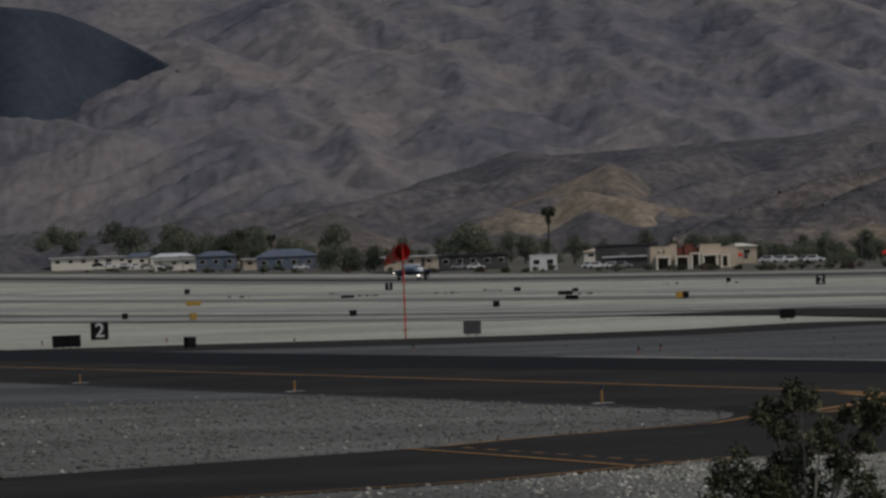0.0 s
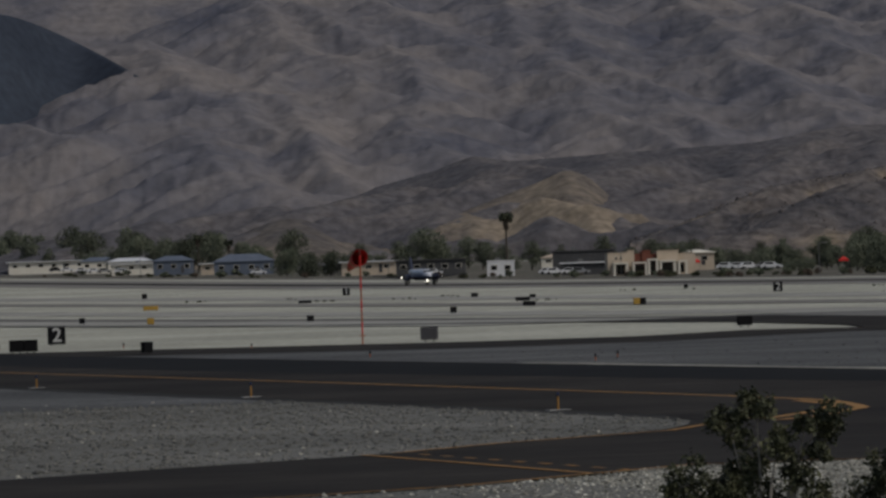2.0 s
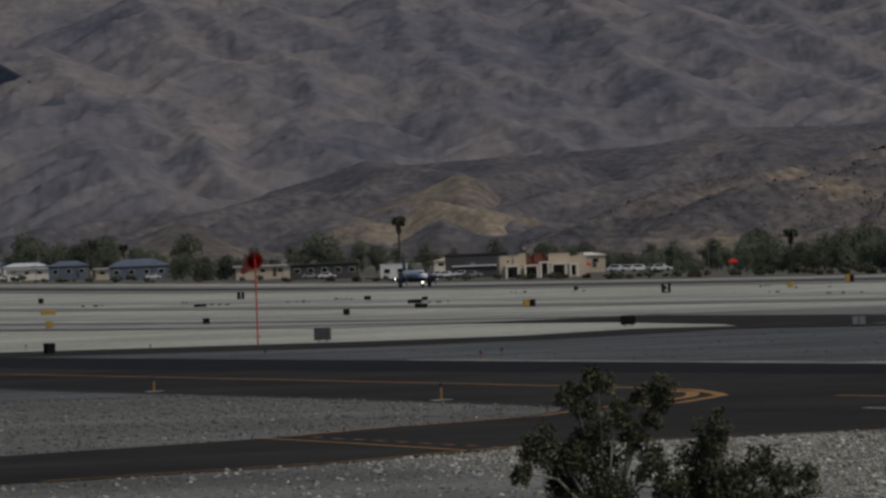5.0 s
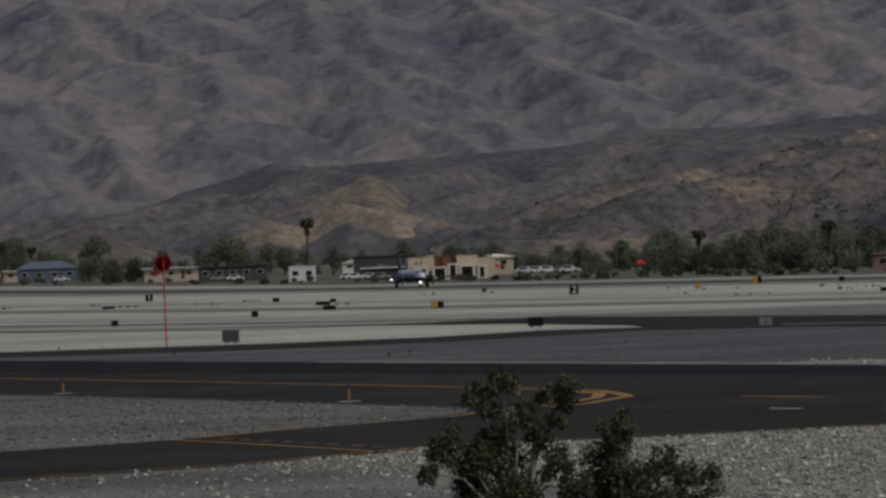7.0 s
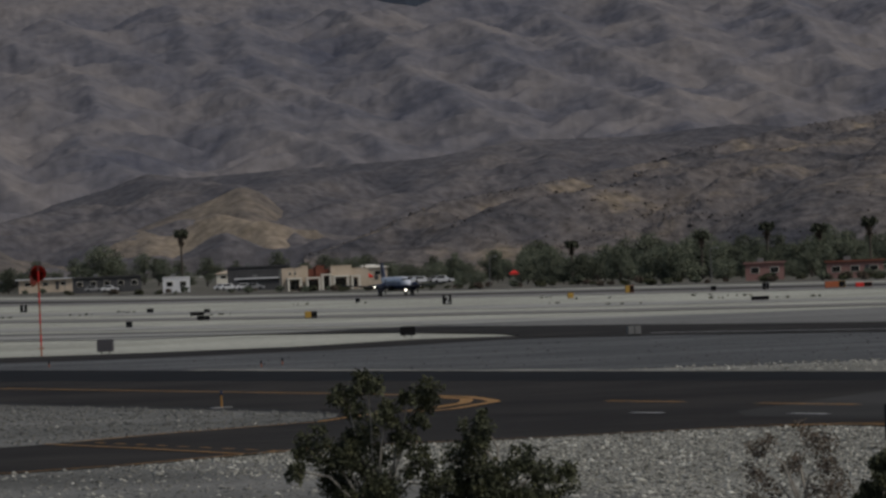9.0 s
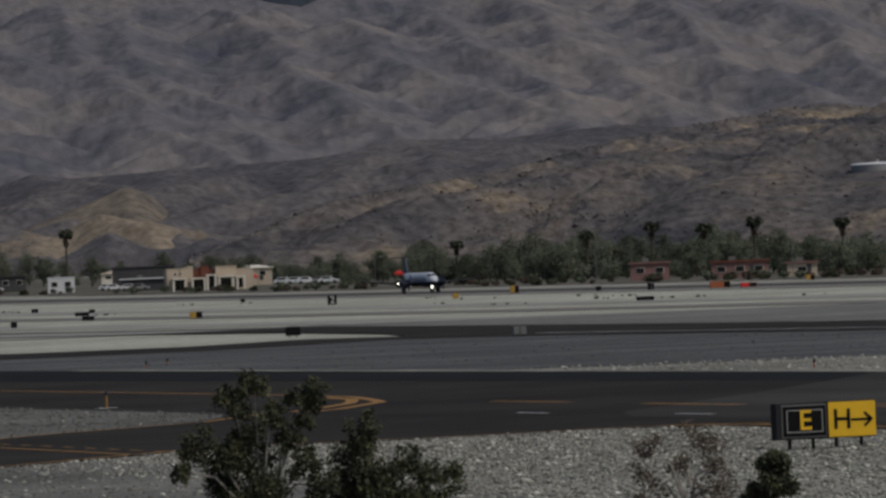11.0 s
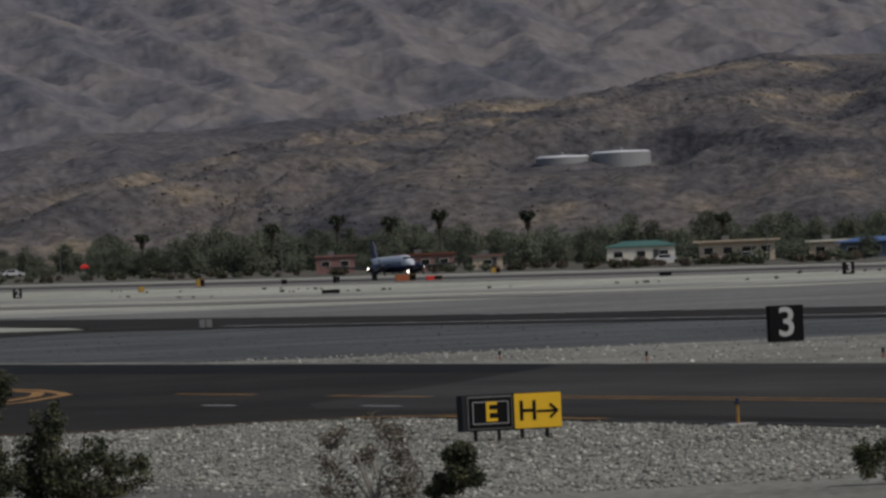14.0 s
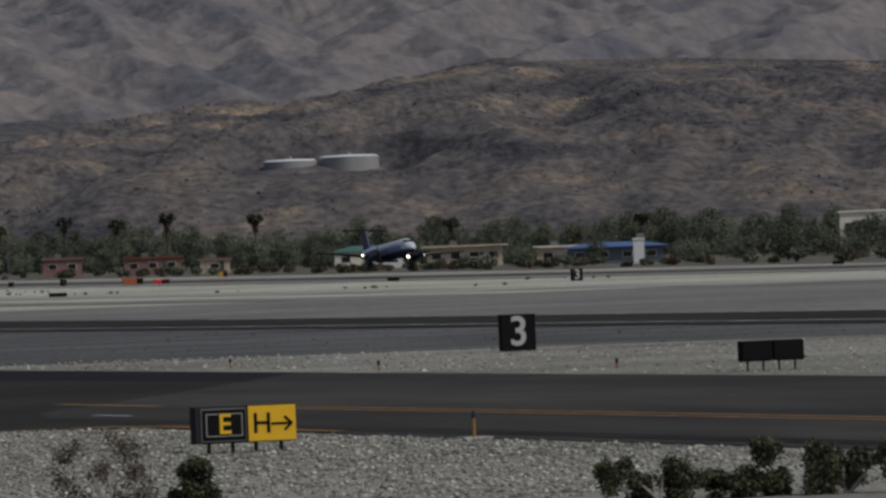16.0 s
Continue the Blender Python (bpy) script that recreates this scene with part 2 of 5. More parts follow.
def rings(sections, seg=20, cap=True):
    """A skin through elliptic sections (x, y, z, half width, half height) across the y axis."""
    bm = bmesh.new()
    loops = []
    for x, y, z, w, h in sections:
        loops.append([bm.verts.new((x + w * math.cos(a), y, z + h * math.sin(a))) for a in (2 * math.pi * k / seg for k in range(seg))])
    for p, q in zip(loops, loops[1:]):
        for k in range(seg):
            bm.faces.new((p[k], p[(k + 1) % seg], q[(k + 1) % seg], q[k]))
    if cap:
        bm.faces.new(loops[0][::-1])
        bm.faces.new(loops[-1])
    bmesh.ops.recalc_face_normals(bm, faces=bm.faces)
    return bm


def array_mesh(name, verts, faces, mat, smooth=False):
    """A mesh from arrays of places and of quads or triangles."""
    me = bpy.data.meshes.new(name)
    verts, faces = np.asarray(verts, np.float32), np.asarray(faces, np.int32)
    k = faces.shape[1]
    me.vertices.add(len(verts))
    me.vertices.foreach_set("co", verts.ravel())
    me.loops.add(faces.size)
    me.loops.foreach_set("vertex_index", faces.ravel())
    me.polygons.add(len(faces))
    me.polygons.foreach_set("loop_start", np.arange(len(faces), dtype=np.int32) * k)
    me.polygons.foreach_set("loop_total", np.full(len(faces), k, np.int32))
    me.update(calc_edges=True)
    me.validate()
    if smooth:
        me.shade_smooth()
    for one in (mat if isinstance(mat, (list, tuple)) else [mat]):
        me.materials.append(one)
    return me


def grid_faces(nu, nv):
    i, j = np.meshgrid(np.arange(nu - 1), np.arange(nv - 1), indexing="ij")
    a = (i * nv + j).ravel()
    return np.stack([a, a + nv, a + nv + 1, a + 1], 1)


# ---- noise on arrays ----
LATTICE = np.random.RandomState(7).rand(256, 256)


def value_noise(x, y):
    xi, yi = np.floor(x).astype(int), np.floor(y).astype(int)
    fx, fy = x - xi, y - yi
    fx, fy = fx * fx * (3 - 2 * fx), fy * fy * (3 - 2 * fy)
    g = lambda a, b: LATTICE[a % 256, b % 256]
    return (g(xi, yi) * (1 - fx) + g(xi + 1, yi) * fx) * (1 - fy) + (g(xi, yi + 1) * (1 - fx) + g(xi + 1, yi + 1) * fx) * fy


def fbm(x, y, octaves=5, ridged=False):
    total, amp, norm = 0.0, 1.0, 0.0
    for o in range(octaves):
        v = value_noise(x * 2 ** o + 17.3 * o, y * 2 ** o + 9.1 * o)
        if ridged:
            v = 1 - np.abs(2 * v - 1)
        total, norm, amp = total + amp * v, norm + amp, amp * 0.52
    return total / norm


# ---- ground ----
def ground_sheet():
    radii = np.concatenate([np.linspace(0, 100, 12), np.linspace(108, 330, 75), np.linspace(338, 2600, 260), np.linspace(2640, 4990, 40)])
    turns = np.radians(np.concatenate([np.linspace(-180, -14, 60), np.linspace(-13.6, 24, 150), np.linspace(26, 180, 50)]))
    rr, tt = np.meshgrid(radii, turns, indexing="ij")
    x, y = rr * np.sin(tt), rr * np.cos(tt)
    me = array_mesh("ground", np.stack([x.ravel(), y.ravel(), ground_z(x, y).ravel()], 1), grid_faces(*rr.shape)[:, ::-1], M_SAND, True)
    return tagged(new("ground", me), "pale sandy desert ground reaching the hills", "ground", kind="structure")


def strip(name, s0, s1, near, far, mat, lift, label, category="pavement", kind="structure", step=6.0, parent=None, rows_n=6):
    """A flat sheet between two edges n(s), laid on the ground."""
    ss = np.linspace(s0, s1, max(3, int(abs(s1 - s0) / step)))
    a = np.array([near(s) if callable(near) else near for s in ss])
    b = np.array([far(s) if callable(far) else far for s in ss])
    k = np.linspace(0, 1, rows_n)
    nn = a[:, None] + (b - a)[:, None] * k
    sg = np.repeat(ss[:, None], rows_n, 1)
    x, y = plan(sg, nn)
    z = ground_z(x, y) + lift
    me = array_mesh(name, np.stack([x.ravel(), y.ravel(), z.ravel()], 1), grid_faces(*sg.shape), mat)
    ob = new(name, me)
    if parent:
        ob.parent = parent
        return ob
    return tagged(ob, label, category, kind=kind)


ground_sheet()


def ragged(base, amp, scale, seed):
    return lambda s: base + amp * (float(fbm(np.array(s / scale + seed), np.array(seed * 3.7), 3)) - 0.5) * 2


def bend(points):
    ps, pn = [p[0] for p in points], [p[1] for p in points]
    return lambda s: float(np.interp(s, ps, pn))


# gravel fields; the two darker tones paint a cloud shadow fading towards the right
strip("gravel_corner_far", -420, -245, -60, ragged(47.5, 0.25, 3.0, 1), M_SHADEGRAVEL, 0.035, "stony gravel far along the taxiway, coloured dark for a cloud shadow", "gravel", rows_n=40, step=2.0)
strip("gravel_corner", -246, -168, -60, ragged(47.5, 0.25, 3.0, 1), M_HALFSHADE, 0.035, "stony gravel corner between the taxiways, coloured half dark for a cloud shadow", "gravel", rows_n=40, step=2.0)
strip("gravel_field", -186, 40, -60, ragged(47.6, 0.25, 3.0, 1), M_GRAVEL, 0.03, "pale stony gravel beside the taxiway", "gravel", rows_n=60, step=2.0)
strip("gravel_field_grey", -166, 40, -60, ragged(31.5, 2.0, 9, 13), M_HALFSHADE, 0.04, "stony gravel near the side taxiway, coloured half dark for a cloud shadow", "gravel", rows_n=40, step=2.0)
strip("gravel_infield", -440, -40, 72.3, 124.5, M_SHADEGRAVEL, 0.03, "stony gravel between taxiway and runway, coloured dark for a cloud shadow", "gravel", rows_n=16)
strip("gravel_verge", -264, -40, 72.3, bend([(-264, 72.5), (-256, 78), (-252, 92), (-246, 104), (-236, 116), (-40, 117)]), M_GRAVEL, 0.045, "pale stony gravel around the distance marker", "gravel", rows_n=16)
strip("gravel_margin", -330, -40, ragged(71.9, 0.3, 4.0, 5), ragged(73.1, 0.6, 6.0, 6), M_GRAVEL, 0.06, "pale gravel margin along the taxiway", "gravel")
# taxiways and runways
taxi = strip("taxiway_main", -2200, 60, 47.9, 72.0, M_ASPHALT, 0.06, "dark asphalt taxiway with yellow lines", "taxiway")
strip("taxiway_sealed_lane", -2000, -190, bend([(-2000, 61), (-330, 61), (-190, 67)]), 71.6, M_SEAL, 0.064, "freshly sealed blacker lane of the taxiway", "taxiway")
strip("taxiway_worn", -215, 60, bend([(-215, 71.5), (-190, 60), (-168, 49), (60, 48.2)]), 71.7, M_WORNASPH, 0.0655, "greyer worn stretch of the taxiway", "taxiway")
strip("taxiway_shoulder", -420, 60, ragged(47.0, 0.3, 5.0, 2), 48.3, M_SHOULDER, 0.05, "cracked asphalt shoulder of the taxiway", "shoulder", step=2.0)
far_edge = bend([(-60, -10), (10, 4), (24, 23.9)])


def link_taxiway():
    """The side taxiway: its two edges as s(n), splayed where it meets the main one."""
    nn = np.linspace(-70, 48.4, 80)
    lo = np.interp(nn, [-70, 24, 28, 34.5, 38.3, 43.5, 46.5, 48.4], [-162, -160.5, -165, -171.5, -178, -184.5, -193, -206])
    hi = np.interp(nn, [-70, 23.5, 30.2, 34.2, 36.1, 40.5, 46, 48.4], [-132, -140, -145, -150.3, -154, -153, -154.5, -150])
    k = np.linspace(0, 1, 12)
    sg = lo[:, None] + (hi - lo)[:, None] * k
    ng = np.repeat(nn[:, None], 12, 1)
    x, y = plan(sg, ng)
    me = array_mesh("taxiway_link", np.stack([x.ravel(), y.ravel(), (ground_z(x, y) + 0.056).ravel()], 1), grid_faces(*sg.shape)[:, ::-1], M_ASPHALT)
    return tagged(new("taxiway_link", me), "dark asphalt side taxiway joining the main one", "taxiway", kind="structure")


link = link_taxiway()


def cross_taxiway(name, points_lo, points_hi, n0, n1, mat, lift, label):
    nn = np.linspace(n0, n1, 40)
    lo = np.interp(nn, [p[1] for p in points_lo], [p[0] for p in points_lo])
    hi = np.interp(nn, [p[1] for p in points_hi], [p[0] for p in points_hi])
    k = np.linspace(0, 1, 10)
    sg = lo[:, None] + (hi - lo)[:, None] * k
    ng = np.repeat(nn[:, None], 10, 1)
    x, y = plan(sg, ng)
    me = array_mesh(name, np.stack([x.ravel(), y.ravel(), (ground_z(x, y) + lift).ravel()], 1), grid_faces(*sg.shape)[:, ::-1], mat)
    return tagged(new(name, me), label, "taxiway", kind="structure")


cross_taxiway("taxiway_cross", [(-490, 71), (-478, 80), (-464, 88), (-450, 96), (-447, 105), (-458, 112), (-466, 117), (-452, 121), (-450, 126)], [(-440, 71), (-424, 79), (-411, 87.5), (-408, 97), (-424, 107.6), (-432, 114), (-410, 118), (-395, 126)], 71, 126, M_ASPHALT, 0.05, "dark asphalt taxiway crossing to the small runway")
strip("runway_small_worn", -2200, -600, 127, 152, M_SAND2, 0.052, "sand-blown grey far end of the small runway", "runway")
strip("runway_small_edge", -1500, -598, bend([(-1500, 122), (-700, 127), (-598, 134)]), bend([(-1500, 127), (-700, 132), (-598, 140)]), M_WORNPAVE, 0.058, "worn dark edge of the small runway", "runway")
strip("runway_small_edge_far", -1500, -598, bend([(-1500, 138), (-700, 144), (-598, 146)]), bend([(-1500, 146), (-700, 151), (-598, 153)]), M_WORNPAVE, 0.058, "worn dark edge of the small runway", "runway")
strip("runway_small", -602, 40, bend([(-602, 136), (-541, 134), (-480, 126), (-440, 117.5), (40, 117.5)]), bend([(-602, 152), (-551, 147.4), (-488, 142.3), (-443, 139), (40, 139)]), M_ASPHALT, 0.06, "dark asphalt small runway with white edge lines", "runway")
# A wedge of darker ground stands for the cloud shadow here.
strip("runway_small_shoulder", -625, 40, bend([(-625, 154.5), (-551, 148), (-488, 142.8), (-443, 139.2), (40, 138.8)]), bend([(-625, 156), (-595, 190), (-570, 236), (-400, 252), (40, 255)]), M_SHADESAND, 0.045, "greyer ground beyond the small runway with a passing cloud shadow in its colour", "gravel", rows_n=14)
strip("sand_band_near", -1900, 20, ragged(160, 3, 40, 21), ragged(176, 4, 40, 22), M_SAND2, 0.04, "greyer band of coarse sand", "sand")
strip("sand_band_far", -1900, 20, ragged(228, 4, 50, 23), ragged(246, 5, 50, 24), M_SAND2, 0.04, "greyer band of coarse sand", "sand")
strip("taxiway_far", -2000, 20, 198, 212, M_FARPAVE, 0.05, "worn grey taxiway strip in the sand", "taxiway")
strip("runway_main", -2600, 40, 300, 345, M_FARPAVE, 0.06, "grey main runway with dark centre", "runway")
strip("runway_main_wear", -2600, 40, 318, 329, M_ASPHALT, 0.075, "dark tyre-worn lane of the main runway", "runway")
strip("scrub_ground", -2700, 200, ragged(365, 3, 25, 9), 520, M_SCRUB, 0.05, "dry scrubby ground under the town trees", "ground", rows_n=14)
strip("service_road", -2600, 100, 358, 363, M_FARPAVE, 0.06, "grey service road along the airfield fence", "road")


# painted lines lie on their pavements
def painted(points, width, mat, parent, name, lift=0.074, step=1.5):
    """A painted line along a way of (s, n) points."""
    way = [Vector(p) for p in points]
    dense = []
    for a, b in zip(way, way[1:]):
        c = max(1, int((b - a).length / step))
        dense += [a.lerp(b, k / c) for k in range(c)]
    dense.append(way[-1])
    verts = []
    for i, p in enumerate(dense):
        d = (dense[min(i + 1, len(dense) - 1)] - dense[max(i - 1, 0)]).normalized()
        for side in (-1, 1):
            q = p + Vector((-d.y, d.x)) * side * width / 2
            x, y, z = spot(q.x, q.y, lift)
            verts.append((x, y, z))
    i = np.arange(len(dense) - 1) * 2
    me = array_mesh(name, verts, np.stack([i, i + 1, i + 3, i + 2], 1), mat)
    ob = new(name, me)
    ob.parent = parent
    return ob


def arc(cs, cn, rs, rn, a0, a1, k=14):
    return [(cs + rs * math.cos(radians(a0 + (a1 - a0) * i / k)), cn + rn * math.sin(radians(a0 + (a1 - a0) * i / k))) for i in range(k + 1)]


painted([(-1200, 55.9), (-600, 55.9), (-285, 55.9), (-228, 55.5), (-217.8, 55.2)], 0.3, M_YELLOW, taxi, "yellow_line")
painted([(-217.8, 55.2), (-213, 54.9), (-206.2, 53.7), (-202, 52.8), (-198.9, 51.6), (-193.6, 49.5), (-190.4, 47.7)], 0.36, M_YELLOW, taxi, "yellow_line", step=0.5)
painted([(-215, 54.5), (-209, 53.8), (-205.5, 52.9), (-202, 51.9), (-197, 49.9), (-192.5, 47.9)], 0.36, M_YELLOW, taxi, "yellow_line", step=0.5)
painted([(-193.6, 47.9), (-188, 45.3), (-183.3, 43.4), (-177, 38.2), (-171.5, 34.8)], 0.22, M_YELLOW, link, "yellow_line")
for off in (0.0, 0.8):
    painted([(-166, 54.2 + off), (-140, 54.3 + off), (-100, 54.6 + off), (60, 55.0 + off)], 0.2, M_YELLOW, taxi, "yellow_line")
painted([(-170.8, 34.0), (-160, 34.0), (-149.5, 33.9)], 0.16, M_YELLOW, link, "hold_line")
for k in range(9):
    painted([(-169.5 + 2.2 * k, 34.9), (-168.5 + 2.2 * k, 34.9)], 0.12, M_YELLOW, link, "hold_dash")
painted([(-140, 23.8), (-145, 30.5), (-150.2, 34.3), (-153.2, 36.6), (-152.4, 40.8), (-153.6, 46.2), (-151, 48.0)], 0.2, M_YELLOW, link, "edge_line")
painted([(-153.6, 46.2), (-150, 47.2), (-140, 47.4)], 0.3, M_YELLOW, taxi, "edge_line")
for s0, s1 in ((-194.5, -187.5), (-180.5, -172.5)):
    painted([(s0, 53.9), (s1, 54.0)], 0.28, M_YELLOW, taxi, "yellow_dash")
for s0, s1, n0 in ((-176, -173.5, 49.4), (-165.5, -162.8, 50.2)):
    painted([(s0, n0), (s1, n0 + 0.05)], 0.18, M_WHITEP, taxi, "white_dash")
painted([(-430, 122.0), (40, 122.0)], 0.45, M_WHITEP, bpy.data.objects["runway_small"], "edge_line", step=6)
painted([(-430, 137.8), (40, 137.8)], 0.3, M_WHITEP, bpy.data.objects["runway_small"], "edge_line", step=6)
painted([(-1600, 301.5), (40, 301.5)], 0.9, M_WHITEP, bpy.data.objects["runway_main"], "edge_line", lift=0.07, step=6)


# ---- mountains and hills ----
FACE_FOOT, FACE_SLOPE, FACE_BASE = 3050.0, 0.110, 26.0


def tent(px, py, z, a, b, flank, reach=None):
    """Raise the ground under one stretch of crest, falling away on both flanks."""
    reach = reach or 1.15 * max(a[2] - FACE_BASE, b[2] - FACE_BASE, 30) * 0.5 / flank + 25
    sel = np.nonzero((px > min(a[0], b[0]) - reach) & (px < max(a[0], b[0]) + reach) & (py > min(a[1], b[1]) - reach) & (py < max(a[1], b[1]) + reach))[0]
    qx, qy = px[sel], py[sel]
    dx, dy = b[0] - a[0], b[1] - a[1]
    k = np.clip(((qx - a[0]) * dx + (qy - a[1]) * dy) / (dx * dx + dy * dy + 1e-6), 0, 1)
    off = np.hypot(qx - a[0] - k * dx, qy - a[1] - k * dy)
    zt = a[2] + k * (b[2] - a[2]) - flank * (np.sqrt(off * off + 9.0) - 3.0)
    w = 2.2
    z[sel] = np.maximum(zt, z[sel]) + w * np.exp(-np.abs(zt - z[sel]) / w) * 0.5


def ribs(crest, rng, gap, run, fall):
    """Side ribs that leave a crest on both sides and run down and forward."""
    made = []
    for a, b in zip(crest, crest[1:]):
        length = float(np.hypot(*(b - a)[:2]))
        for k in range(max(1, int(length / gap))):
            p = a + (b - a) * ((k + rng.rand()) / max(1, int(length / gap)))
            for side in (-1, 1):
                if rng.rand() < 0.35:
                    continue
                ang = side * rng.uniform(0.55, 1.25)
                ln = run * rng.uniform(0.5, 1.25)
                q = p + np.array([math.sin(ang) * ln, -math.cos(ang) * ln, -fall * ln * rng.uniform(0.8, 1.2)])
                p2 = p + np.array([0, 0, -1.5])
                mid = (p2 + q) / 2 + np.array([rng.normal() * ln * 0.08, rng.normal() * ln * 0.05, 2.0])
                made += [(p2, mid), (mid, q)]
    return made


# crest lines: bearing and height angle in thousandths of a radian
def hill(name, label, crest, far, base, back, mat, ridge, across, cols=500, lines=120, shape=0.9, seed=0, spill=0.0, crag=0.3, spurs=0, rise=7.0, span=None, pad=None):
    th0, th1 = crest[0][0], crest[-1][0]
    th = np.linspace(th0, th1, cols)
    e = np.interp(th, [c[0] for c in crest], [c[1] for c in crest])
    kern = np.ones(9) / 9
    e = np.convolve(np.pad(e, 4, mode="edge"), kern, "valid")
    k = np.concatenate([np.linspace(0, 1, lines), 1 + np.linspace(0.05, 1, 12)])
    tg, kg = np.meshgrid(th / 1000.0, k, indexing="ij")
    eg = np.repeat(e[:, None], len(k), 1)
    wob = 1 + 0.10 * (fbm(tg * 22 + seed, kg * 0 + seed, 3) - 0.5)
    dist = np.where(kg <= 1, base + (far - base) * kg, far + back * (kg - 1)) * wob
    x, y = dist * np.sin(tg), dist * np.cos(tg)
    floor_z = ground_z(x, y)
    gx, gy = tg * far, dist
    top = 3.3 + eg / 1000.0 * far * wob
    up = np.where(kg <= 1, np.clip(kg, 0, 1) ** shape, 1 - 0.9 * np.clip(kg - 1, 0, 1) ** 1.3)
    warp = (fbm(gx / (across * 2.5) + 3.1 * seed, gy / (across * 12) + seed, 3) - 0.5) * across * 2.2
    edge = np.clip(np.minimum(kg * 5, 1), 0, 1) * np.where(kg <= 1, 0.08 + 0.92 * np.sin(np.clip(kg, 0, 1) * math.pi * 0.96), 0.1)
    smooth_z = (floor_z - 2.0) + (top - floor_z + 2.0) * up
    if spurs:
        rng = np.random.RandomState(100 + seed)
        px = (x + 12 * (fbm(x / 45, y / 90 + seed, 4) - 0.5)).ravel()
        py = (y + 25 * (fbm(x / 60 + seed, y / 90, 3) - 0.5)).ravel()
        z = (smooth_z - rise * 0.6 * edge).ravel()
        m0, m1 = span or (th0, th1)
        depth = far - base
        for i in range(spurs):
            m, lean, up_to = m0 + (m1 - m0) * (i + rng.rand()) / spurs, rng.normal() * depth * 0.16, rng.uniform(0.55, 0.98)
            crest_way = []
            for k2 in (up_to, up_to * 0.68, up_to * 0.36, 0.04):
                d2 = base + depth * k2
                lat = d2 * m / 1000.0 + lean * (up_to - k2) / up_to + rng.normal() * 4
                e2 = float(np.interp(m, th, e))
                f2 = float(ground_z(lat, d2)) - 2.0
                z2 = f2 + (3.3 + e2 / 1000.0 * far - f2) * k2 ** shape + rise * rng.uniform(0.2, 0.75) * math.sin(math.pi * min(0.96, k2 + 0.05))
                crest_way.append(np.array([lat, math.sqrt(max(d2 * d2 - lat * lat, 1.0)), z2]))
            for a2, b2 in zip(crest_way, crest_way[1:]):
                tent(px, py, z, a2, b2, rng.uniform(0.42, 0.6), 70)
            for a2, b2 in ribs(crest_way, rng, 30, 34, 0.26):
                tent(px, py, z, a2, b2, rng.uniform(0.5, 0.75), 45)
        z = z.reshape(x.shape)
        z = smooth_z + (z - smooth_z) * np.clip(kg / 0.10, 0, 1)
        z = np.where(kg <= 1, np.minimum(z, 3.3 + (eg + 0.25) / 1000.0 * dist), np.minimum(z, smooth_z))
        z += edge * (1.6 * (fbm((x + warp * 0.2) / 9, y / 30, 4, True) - 0.55) + crag * 1.2 * (fbm(x / 3, y / 7, 3, True) - 0.5))
    else:
        broad = fbm((gx + warp) / (across * 2.6) + seed * 2.3, gy / (across * 14) + 4.0, 3)
        z = smooth_z + ridge * edge * (broad - 0.5) * 1.7
    under = floor_z - 2.0
    if pad:
        # a level bench cut into the slope, open to the front
        cx, cy = pad[1] * math.sin(pad[0] / 1000.0), pad[1] * math.cos(pad[0] / 1000.0)
        bench = pad[3] + 0.45 * np.clip(np.abs(x - cx - (y - cy) * pad[0] / 1000.0) - pad[2], 0, None) + 0.5 * np.clip(y - cy - 30, 0, None) - 0.03 * np.clip(cy - y - 10, 0, None)
        z = np.minimum(z, bench)
    fade = np.clip(np.minimum(tg - th0 / 1000, th1 / 1000 - tg) / 0.004, 0, 1) if spill else np.ones_like(tg)
    z = under + (z - under) * fade * fade * (3 - 2 * fade)
    me = array_mesh(name, np.stack([x.ravel(), y.ravel(), z.ravel()], 1), grid_faces(*tg.shape)[:, ::-1], mat, True)
    return tagged(new(name, me), label, "mountain", kind="structure")


# Backdrop ridge added so that the sky above the skyline looks dark.
hill("dark_sky_ridge", "added dark blue backdrop ridge in place of the dark cloudy sky", [(-230, 46), (-60, 47), (-12, 46), (70, 45), (100, 47), (380, 46)], 4830, 4740, 40, M_CLOUDDARK, 3, 120, cols=260, lines=20, seed=3)
# The cloud shadow on this slope is modelled as a separate dark-coloured ridge.
hill("mountain_cloud_shade", "mountain shoulder with a cloud shadow put into its dark blue colour",
     [(-120, 40), (-60, 38), (-49.2, 36.7), (-43.5, 34.3), (-36.5, 30.5), (-30.2, 26.4), (-27.4, 24.7), (-23, 19)], 3720, 3570, 200, M_CLOUDDARK, 3, 120, cols=200, lines=40, seed=5)


# The main mountain: a rising face carrying spurs, each with side ribs and gullies between them.
def face_z(d):
    return FACE_BASE + FACE_SLOPE * (d - FACE_FOOT)


def on_face(mrad, e, h):
    """Where a sight line that climbs e thousandths meets a crest standing h above the face."""
    d = (FACE_SLOPE * FACE_FOOT - FACE_BASE - h + 3.3) / (FACE_SLOPE - e / 1000.0)
    a = mrad / 1000.0
    return np.array([d * math.sin(a), d * math.cos(a), 3.3 + e / 1000.0 * d])


